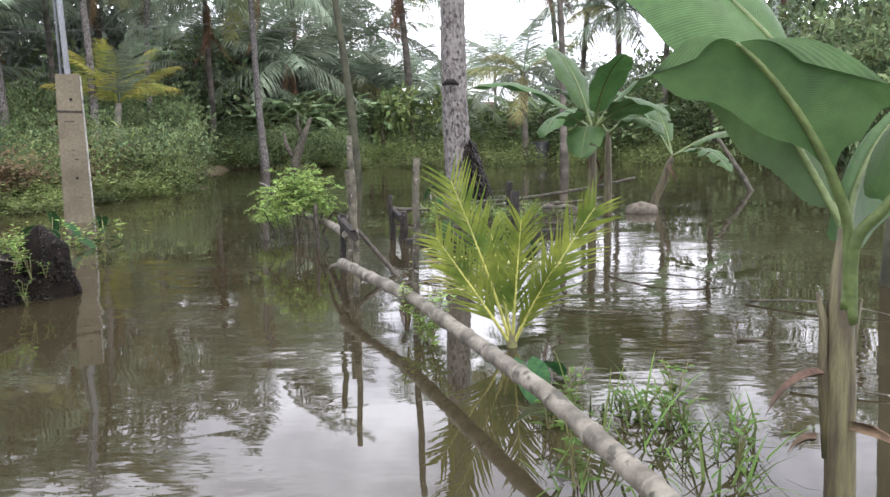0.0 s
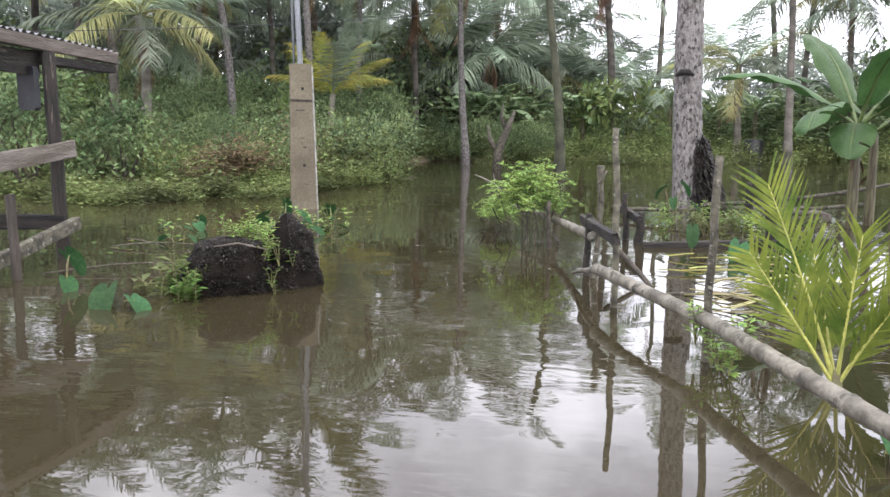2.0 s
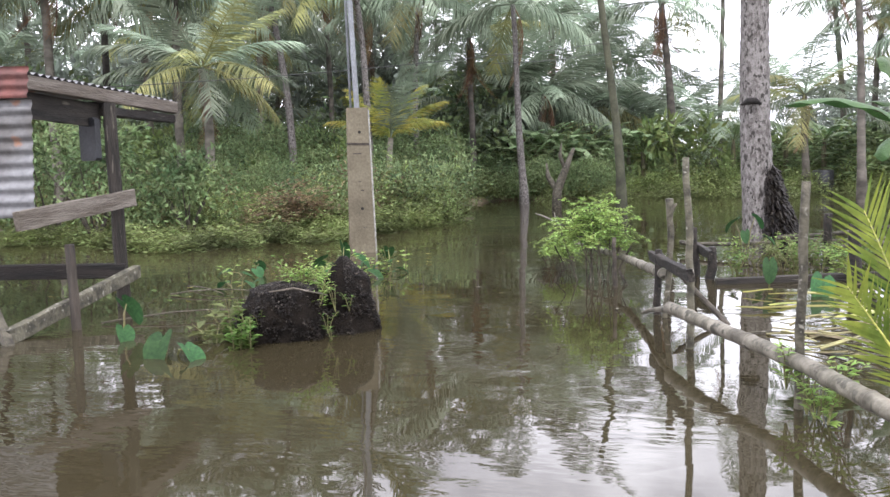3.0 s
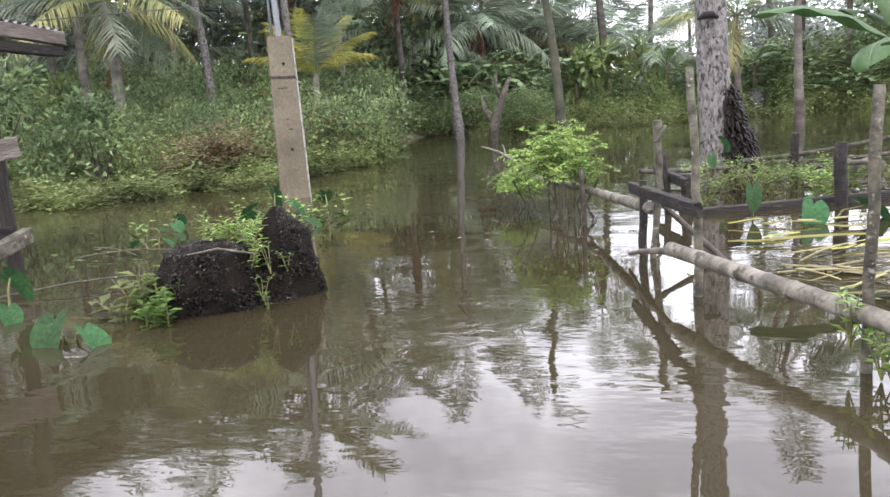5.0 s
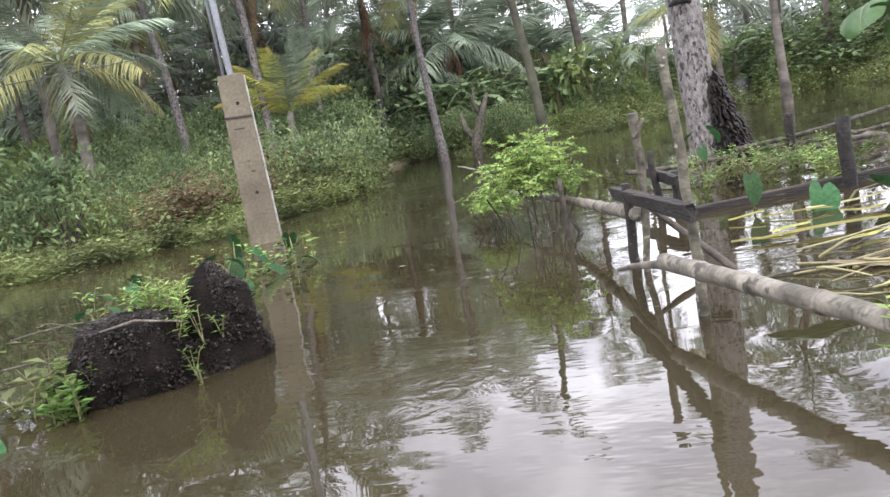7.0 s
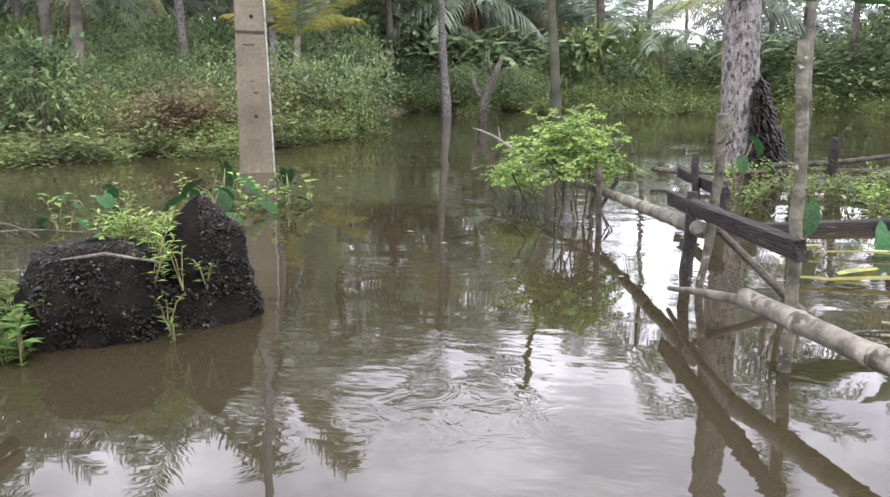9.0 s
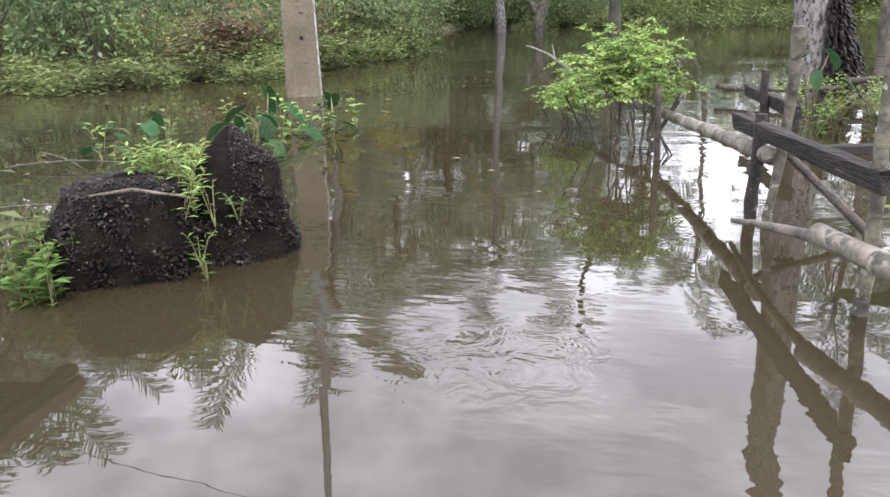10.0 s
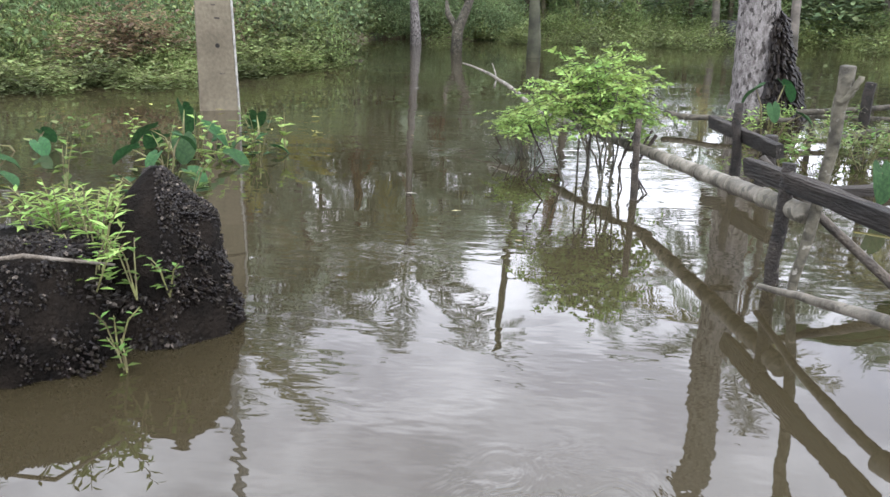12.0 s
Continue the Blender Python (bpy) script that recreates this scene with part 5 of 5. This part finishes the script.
def banana(place, stem_h, stem_r, leaves, label, lean=(0, 0), rng=R, dry_bits=2, petiole=0.2, gutter=0.3, late=1, skin=M_BANANA):
    """leaves: (turn, rise in degrees, roll, length, width, droop, tear)."""
    ob = thing("banana_plant", place, label, "banana plant", "banana plants")
    s = Shape()
    top = Vector((lean[0], lean[1], stem_h))
    s.tube([(0, 0, -0.4), (0, 0, 0.1), top * 0.5, top * 0.85, top], [stem_r * 1.15, stem_r * 1.1, stem_r, stem_r * 0.85, stem_r * 0.5], 14, rough=0.05, rng=rng)
    part("pseudostem", s, M_PSEUDO, ob, smooth=True)
    for k in range(dry_bits):
        a = rng.uniform(0, 6.3)
        z = stem_h * rng.uniform(0.45, 0.85)
        o = Vector((lean[0] * z / stem_h, lean[1] * z / stem_h, z))
        s = Shape()
        d = Vector((math.cos(a), math.sin(a), 0.15))
        w = Vector((-math.sin(a), math.cos(a), 0.2))
        s.blade(o + d * stem_r * 0.7, d, w, rng.uniform(0.22, 0.34), 0.05, 3.2, 6)
        s.blade(o + d * stem_r * 0.7 + Vector((0, 0, 0.004)), d, (w + Vector((0, 0, 0.8))), rng.uniform(0.18, 0.3), 0.035, 3.0, 6)
        part("dry_sheath", s, M_SHEATH, ob, "shrivelled brown leaf sheath", True)
    for turn, rise, roll, ln, wd, droop, tear in leaves:
        blade, rib, uvs = banana_leaf(ln, wd, droop, rng, tear, gutter, 0.25, petiole, late)
        leaf = part("leaf", rib, M_MIDRIB, ob, smooth=True)
        leaf.matrix_basis = pose(*(top * 0.96), 0, 0, turn) @ pose(0, 0, 0, 0, -rise, 0) @ pose(0, 0, 0, roll, 0, 0)
        me = blade.mesh("blade", skin, True)
        lay = me.uv_layers.new(name="UVMap")
        for lp in me.loops:
            lay.data[lp.index].uv = uvs[lp.vertex_index]
        b = new("blade", me)
        b.parent = leaf
    return ob


def swept_leaf(plant, rib, start, left, right, rng, thick=0.016, sag=0.0, full=0.75, taper=0.8):
    """A broad leaf on a curved midrib: its two halves reach out by the vectors left and right, widest towards the tip."""
    knots = [Vector(p) for p in rib]
    n, pts = 26, []
    for i in range(n + 1):
        f = i / n * (len(knots) - 1)
        k = min(int(f), len(knots) - 2)
        p0, p1, p2, p3 = knots[max(k - 1, 0)], knots[k], knots[k + 1], knots[min(k + 2, len(knots) - 1)]
        w = f - k
        pts.append(0.5 * (2 * p1 + (p2 - p0) * w + (2 * p0 - 5 * p1 + 4 * p2 - p3) * w ** 2 + (3 * p1 - p0 - 3 * p2 + p3) * w ** 3))
    s = Shape()
    s.tube(pts, [thick * (1 - 0.75 * i / n) for i in range(n + 1)], 8)
    leaf = part("leaf", s, M_MIDRIB, plant, smooth=True)
    blade, uvs = Shape(), []
    for sg, reach in ((1, Vector(left)), (-1, Vector(right))):
        phase, last = rng.uniform(0, 6), None
        for i in range(int(start * n), n + 1):
            u = max(0, (i / n - start) / (1 - start))
            half = math.sin(math.pi / 2 * min(1, u / full)) ** taper * (1 - 0.6 * max(0, (u - full) / (1.001 - full)) ** 3)
            base = len(blade.v)
            for k in range(9):
                v = k / 8
                fall = Vector((0, 0, -sag * v * v * half + 0.05 * math.sin(math.pi * v) * half + 0.012 * math.sin(u * 17 + phase) * v * v))
                blade.v.append(pts[i] + reach * (v * half) + fall + (pts[n] - pts[n - 4]) * (0.15 * v * v * half))
                uvs.append((u * 0.7, v))
            if last is not None:
                for k in range(8):
                    q = (last + k, last + k + 1, base + k + 1, base + k)
                    blade.f.append(q if sg > 0 else q[::-1])
            last = base
    me = blade.mesh("blade", M_BANANA, True)
    lay = me.uv_layers.new(name="UVMap")
    for lp in me.loops:
        lay.data[lp.index].uv = uvs[lp.vertex_index]
    new("blade", me).parent = leaf


# the near banana plant by the rail's end
plant = thing("banana_plant", (1.22, 2.50, -0.05), "banana plant with broad folded green leaves rising from the water", "banana plant", "banana plants")
s = Shape()
s.tube([(0.03, 0, -0.4), (0.025, 0, 0.1), (0.01, 0, 0.4), (0, 0, 0.62), (0, -0.01, 0.84)], [0.044, 0.043, 0.040, 0.036, 0.020], 16, rough=0.05, rng=R)
part("pseudostem", s, M_PSEUDO, plant, smooth=True)
for a, z, up, wd in ((175, 0.50, 0.16, 0.05), (10, 0.44, 0.2, 0.045)):
    # pointed sheath ends standing off the stem
    d = Vector((math.cos(radians(a)), math.sin(radians(a)), 0))
    s = Shape()
    s.tube([d * 0.030 + Vector((0.008, 0, z - 0.32)), d * 0.034 + Vector((0, 0, z - 0.1)), d * 0.042 + Vector((0, 0, z + up * 0.5)), d * 0.062 + Vector((0, 0, z + up))],
           [0.008, 0.016, 0.014, 0.005], 8, rough=0.1, rng=R)
    part("sheath_end", s, M_PSEUDO, plant, "pale brown pointed leaf sheath", True)
for a, z, ln, dz in ((190, 0.42, 0.22, 1.6), (-50, 0.28, 0.16, 0.7), (160, 0.22, 0.12, 2.2)):
    d = Vector((math.cos(radians(a)), math.sin(radians(a)), 0.2))
    s = Shape()
    s.blade(d * 0.045 + Vector((0, 0, z)), d, Vector((-d.y, d.x, 0.6)), ln, 0.05, dz, 7)
    s.blade(d * 0.045 + Vector((0, 0, z + 0.012)), d, Vector((-d.y, d.x, -0.5)), ln * 0.9, 0.035, dz * 0.9, 7)
    part("dry_sheath", s, M_SHEATH, plant, "shrivelled brown leaf sheath", True)
swept_leaf(plant, [(0, -0.02, 0.62), (0, -0.03, 0.82), (-0.06, -0.06, 0.97), (-0.16, -0.09, 1.13), (-0.27, -0.11, 1.26), (-0.35, -0.13, 1.325)], 0.40, (-0.20, 0.06, -0.02), (0.37, -0.02, -0.06), R, 0.02, 0.06, 0.95, 1.5)
swept_leaf(plant, [(0.02, 0.02, 0.62), (0.02, 0.03, 0.81), (-0.01, 0.10, 0.92), (-0.08, 0.15, 1.07), (-0.18, 0.17, 1.23), (-0.28, 0.10, 1.33)], 0.30, (-0.09, 0.05, -0.06), (0.16, 0.10, 0.02), R, 0.016, 0.05, 0.75, 1.2)
swept_leaf(plant, [(0.01, 0.03, 0.62), (0.03, 0.07, 0.81), (0.03, 0.30, 1.12), (-0.01, 0.42, 1.33), (-0.14, 0.57, 1.54), (-0.28, 0.66, 1.69), (-0.42, 0.72, 1.74)], 0.38, (-0.33, 0.06, 0.04), (0.05, 0.22, 0.16), R, 0.016, 0.02, 0.3)
swept_leaf(plant, [(0.02, -0.02, 0.58), (0.0, -0.06, 0.80), (0.04, -0.12, 0.90), (0.08, -0.16, 0.98), (0.18, -0.21, 1.15), (0.33, -0.23, 1.25), (0.5, -0.24, 1.27)], 0.36, (-0.06, 0.26, 0.02), (0.06, -0.16, -0.02), R, 0.02, 0.05, 0.5)
swept_leaf(plant, [(0.02, 0.02, 0.62), (0.03, 0.04, 0.78), (0.08, 0.12, 0.93), (0.2, 0.2, 1.1), (0.36, 0.26, 1.2), (0.5, 0.3, 1.16)], 0.2, (-0.10, 0.02, -0.08), (0.12, 0.1, -0.12), R, 0.016, 0.05, 0.5)
banana((1.74, 10.4, 0), 1.15, 0.055, [
    (178, 42, 0, 1.75, 0.52, 1.35, 0.03), (225, 25, 25, 1.35, 0.55, 1.9, 0.05), (120, 66, 0, 1.5, 0.5, 0.9, 0.05), (15, 52, -20, 1.6, 0.5, 1.3, 0.06), (-50, 34, -20, 1.4, 0.55, 1.8, 0.06), (285, 62, 0, 1.3, 0.5, 1.1, 0.03), (255, 10, 0, 1.2, 0.5, 1.6, 0.06)],
    "banana plant with drooping green leaves standing in flood water")
banana((2.0, 10.75, 0), 1.1, 0.05, [(160, 55, 0, 1.2, 0.42, 1.2, 0.1), (30, 40, 0, 1.3, 0.45, 1.7, 0.1), (-60, 30, 0, 1.1, 0.4, 2.0, 0.1)], "banana plant with drooping green leaves standing in flood water")
banana((2.85, 11.8, 0), 0.75, 0.055, [(170, 62, 0, 1.5, 0.45, 0.9, 0.05), (10, 30, 0, 1.6, 0.45, 1.3, 0.1), (100, 60, 0, 1.3, 0.4, 1.2, 0.1), (-60, 20, 0, 1.2, 0.42, 1.9, 0.1)],
       "leaning banana plant with one upright young leaf", (0.25, 0))
# distant plants, with glare and haze in their leaf colour
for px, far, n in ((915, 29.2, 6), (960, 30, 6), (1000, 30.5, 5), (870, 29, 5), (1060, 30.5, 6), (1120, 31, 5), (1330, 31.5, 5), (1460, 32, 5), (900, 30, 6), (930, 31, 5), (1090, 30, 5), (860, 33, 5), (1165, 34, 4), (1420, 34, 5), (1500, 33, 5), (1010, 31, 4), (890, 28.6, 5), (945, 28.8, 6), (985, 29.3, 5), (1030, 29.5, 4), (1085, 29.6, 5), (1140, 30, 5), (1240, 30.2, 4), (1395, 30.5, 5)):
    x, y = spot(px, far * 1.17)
    banana((x, y, 0.1), R.uniform(1.3, 2.2), 0.10, [(i * 137 + R.uniform(-20, 20), 60 - 9 * i, 0, R.uniform(1.5, 2.1), 0.55, 1.2 + 0.15 * i, 0.12) for i in range(n)], "distant banana plant at the wood's edge", dry_bits=1, skin=M_BANANA_HAZE)

# grass tufts by the near rail
for x, y, h in ((0.82, 2.95, 0.42), (0.95, 3.1, 0.36), (0.70, 2.75, 0.32), (1.05, 2.85, 0.3), (0.6, 3.2, 0.34), (0.8, 3.3, 0.3), (0.52, 2.6, 0.22), (0.95, 2.55, 0.28), (1.15, 3.05, 0.26)):
    tuft = Shape()
    for i in range(20):
        a = R.uniform(0, 6.283)
        w = Vector((math.cos(a) * 0.45, math.sin(a) * 0.45, 1))
        tuft.blade(Vector((R.uniform(-0.1, 0.1), R.uniform(-0.1, 0.1), -0.05)), w, Vector((math.sin(a), -math.cos(a), 0)), h * R.uniform(0.5, 1.1), R.uniform(0.008, 0.016), R.uniform(0.5, 2.0), 4)
    ob = tagged(part("grass_tuft", tuft, M_GRASS), "flooded tuft of long green grass", "grass", "grass tufts")
    ob.location = (x, y, 0)
for i in range(8):
    sprig((R.uniform(0.45, 1.1), R.uniform(2.5, 3.5), 0), R.uniform(0.12, 0.25), 0.07, 24, M_GRASS, "half-drowned green herb among the grass", "herb", "plant", "drowned herbs", 0.12, 4)

# ---------------------------------------------------------------- lean-to shed at the bank
shed = thing("lean_to_shed", (-5.25, 6.3, 0), "open lean-to of dark timbers with rusty corrugated iron roof", "shed")
SO = Vector((-5.25, 6.3, 0))


def shed_board(name, a, b, thick, wide, mat, label=""):
    ob = plank(name, Vector(a) - SO, Vector(b) - SO, thick, wide, mat, label, "")
    ob.parent = shed
    return ob


shed_board("corner_post", (-5.22, 6.33, -0.4), (-5.36, 6.45, 1.72), 0.10, 0.10, M_WOOD_DARK)
shed_board("stake", (-4.78, 5.35, -0.4), (-4.80, 5.35, 0.62), 0.055, 0.055, M_WOOD_BROWN)
shed_board("rail", (-5.13, 6.42, 0.92), (-4.94, 5.05, 0.80), 0.04, 0.14, M_WOOD_GREY, "sun-bleached grey rail")
shed_board("rail", (-5.13, 6.40, 0.29), (-4.88, 4.85, 0.04), 0.06, 0.11, M_BARKPOLE, "lichen-blotched dark rail")
shed_board("floor_bearer", (-5.2, 6.35, 0.30), (-7.2, 5.6, 0.34), 0.08, 0.13, M_WOOD_DARK)
shed_board("brace", (-4.66, 4.75, -0.2), (-5.05, 4.9, 0.22), 0.06, 0.07, M_BARKPOLE)
shed_board("eave_beam", (-5.28, 5.2, 1.825), (-5.45, 7.45, 1.76), 0.05, 0.11, M_WOOD_GREY)
shed_board("eave_beam", (-5.40, 6.5, 1.66), (-5.5, 7.45, 1.66), 0.08, 0.08, M_WOOD_DARK)
shed_board("rafter", (-5.36, 6.45, 1.68), (-7.6, 6.3, 1.80), 0.07, 0.12, M_WOOD_DARK)
shed_board("rafter", (-5.34, 5.4, 1.74), (-7.6, 5.3, 1.86), 0.07, 0.12, M_WOOD_DARK)
shed_board("wall_board", (-5.36, 5.05, 1.68), (-5.44, 6.42, 1.62), 0.03, 0.20, M_WOOD_DARK, "dark board under the eave")
shed_board("corner_post", (-7.4, 6.3, -0.4), (-7.4, 6.3, 1.8), 0.1, 0.1, M_WOOD_BROWN)


def corrugated(o, along, across, waves, amp=0.011, thick=0.002):
    """A corrugated sheet: waves run over 'along', ridges run over 'across'."""
    s = Shape()
    o, along, across = Vector(o), Vector(along), Vector(across)
    up = along.cross(across).normalized()
    n, m = waves * 8, 4
    for lay in (0, 1):
        for j in range(m + 1):
            for i in range(n + 1):
                s.v.append(o + along * (i / n) + across * (j / m) + up * (amp * math.sin(2 * math.pi * i / 8) - lay * thick))
    k = (n + 1) * (m + 1)
    for j in range(m):
        for i in range(n):
            a = j * (n + 1) + i
            s.f += [(a, a + 1, a + n + 2, a + n + 1), (k + a, k + a + n + 1, k + a + n + 2, k + a + 1)]
    return s


for i, (o, al, ac) in enumerate((((-5.22, 5.0, 1.90), (-0.10, 1.15, -0.04), (-2.5, -0.05, 0.22)), ((-5.34, 6.08, 1.875), (-0.12, 1.42, -0.05), (-2.5, -0.05, 0.22)))):
    part("roof_sheet", corrugated(Vector(o) - SO, al, ac, 15), M_TIN, shed, "greyed corrugated iron sheet", True)
part("wall_sheet", corrugated(Vector((-4.96, 5.22, 0.82)) - SO, (0, 0.05, 0.82), (-1.2, -0.5, 0), 9), M_TIN, shed, "upright corrugated iron sheet", True)
part("red_sheet", corrugated(Vector((-4.955, 5.23, 1.65)) - SO, (0, 0.03, 0.22), (-1.2, -0.5, 0), 3), M_RED, shed, "faded red corrugated strip", True)
s = Shape()
s.box(pose(-5.44, 6.30, 1.42), (0.17, 0.06, 0.36), 0.02)
tagged(part("hanging_cloth", s, M_BLACK), "dark cloth bag hanging under the shed roof", "bag")

# ---------------------------------------------------------------- far things
x, y = spot(1240, 47)
hut = thing("distant_hut", (x, y, 0.2), "distant hut with faded red roof half hidden by bushes", "hut")
s = Shape()
s.box(pose(0, 0, 1.0), (2.6, 2.2, 2.0), 0.03)
part("wall", s, M_WALL, hut)
s = Shape()
s.v = [Vector(p) for p in ((-1.6, -1.5, 1.95), (1.6, -1.5, 1.95), (1.6, 0, 2.9), (-1.6, 0, 2.9), (1.6, 1.5, 1.95), (-1.6, 1.5, 1.95), (-1.6, -1.5, 1.88), (1.6, -1.5, 1.88), (1.6, 0, 2.82), (-1.6, 0, 2.82), (1.6, 1.5, 1.88), (-1.6, 1.5, 1.88))]
s.f = [(0, 1, 2, 3), (3, 2, 4, 5), (7, 6, 9, 8), (8, 9, 11, 10), (0, 6, 7, 1), (5, 4, 10, 11)]
part("roof", s, M_RED, hut)
s = Shape()
s.tube([(3.2, 34.5, -0.3), (3.2, 34.5, 0.1), (3.2, 34.5, 0.75), (3.2, 34.5, 0.8)], [0.36, 0.38, 0.38, 0.34], 20)
tagged(part("plastic_drum", s, M_BLACK, smooth=True), "black plastic drum standing in shallow water", "drum")
snag = thing("dead_snag", (-4.95, 23.4, 0), "forked dead tree snag at the water's edge", "dead tree")
s = Shape()
s.tube([(0, 0, -0.4), (0.05, 0, 0.5), (0.3, 0, 1.1), (0.55, 0, 1.7)], [0.16, 0.13, 0.10, 0.04], 8, rough=0.1, rng=R)
part("trunk", s, M_BARKPOLE, snag, smooth=True)
s = Shape()
s.tube([(0.05, 0, 0.5), (-0.2, 0, 0.9), (-0.25, 0, 1.3)], [0.10, 0.07, 0.02], 8, rough=0.1, rng=R)
part("limb", s, M_BARKPOLE, snag, smooth=True)
s = Shape()
s.tube([(0.3, 0, 1.1), (0.15, 0, 1.5), (0.2, 0, 1.9)], [0.07, 0.05, 0.01], 8, rough=0.1, rng=R)
part("limb", s, M_BARKPOLE, snag, smooth=True)
x, y = 3.15, 5.75
side_tree = thing("mossy_tree", (x, y, 0), "dark mossy tree trunk standing in the flood", "tree")
s, top = trunk_shape(6.0, 0.09, (0.3, 0.2), R, 12, False)
part("trunk", s, M_TRUNK_MOSS, side_tree, smooth=True)
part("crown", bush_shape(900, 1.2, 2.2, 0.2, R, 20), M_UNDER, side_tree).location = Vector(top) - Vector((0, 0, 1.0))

# leafy bushes behind the shed
for x, y, sc in ((-11.6, 12.8, 1.15), (-13.2, 13.3, 1.3), (-10.1, 13.6, 0.8), (-14.8, 13.2, 1.2)):
    ob = thing("bush", (x, y, 0), "dense dark green bush on the bank behind the shed", "bush", "bank bushes")
    st = Shape()
    for k in range(6):
        a = k * 1.05
        st.tube([(0, 0, -0.1), (math.cos(a) * 0.3 * sc, math.sin(a) * 0.3 * sc, 0.6 * sc), (math.cos(a) * 0.7 * sc, math.sin(a) * 0.7 * sc, 1.2 * sc)], [0.03, 0.02, 0.008], 5)
    tagged(part("branch_mesh", st, M_WOOD_BROWN, ob), kind="stuff")
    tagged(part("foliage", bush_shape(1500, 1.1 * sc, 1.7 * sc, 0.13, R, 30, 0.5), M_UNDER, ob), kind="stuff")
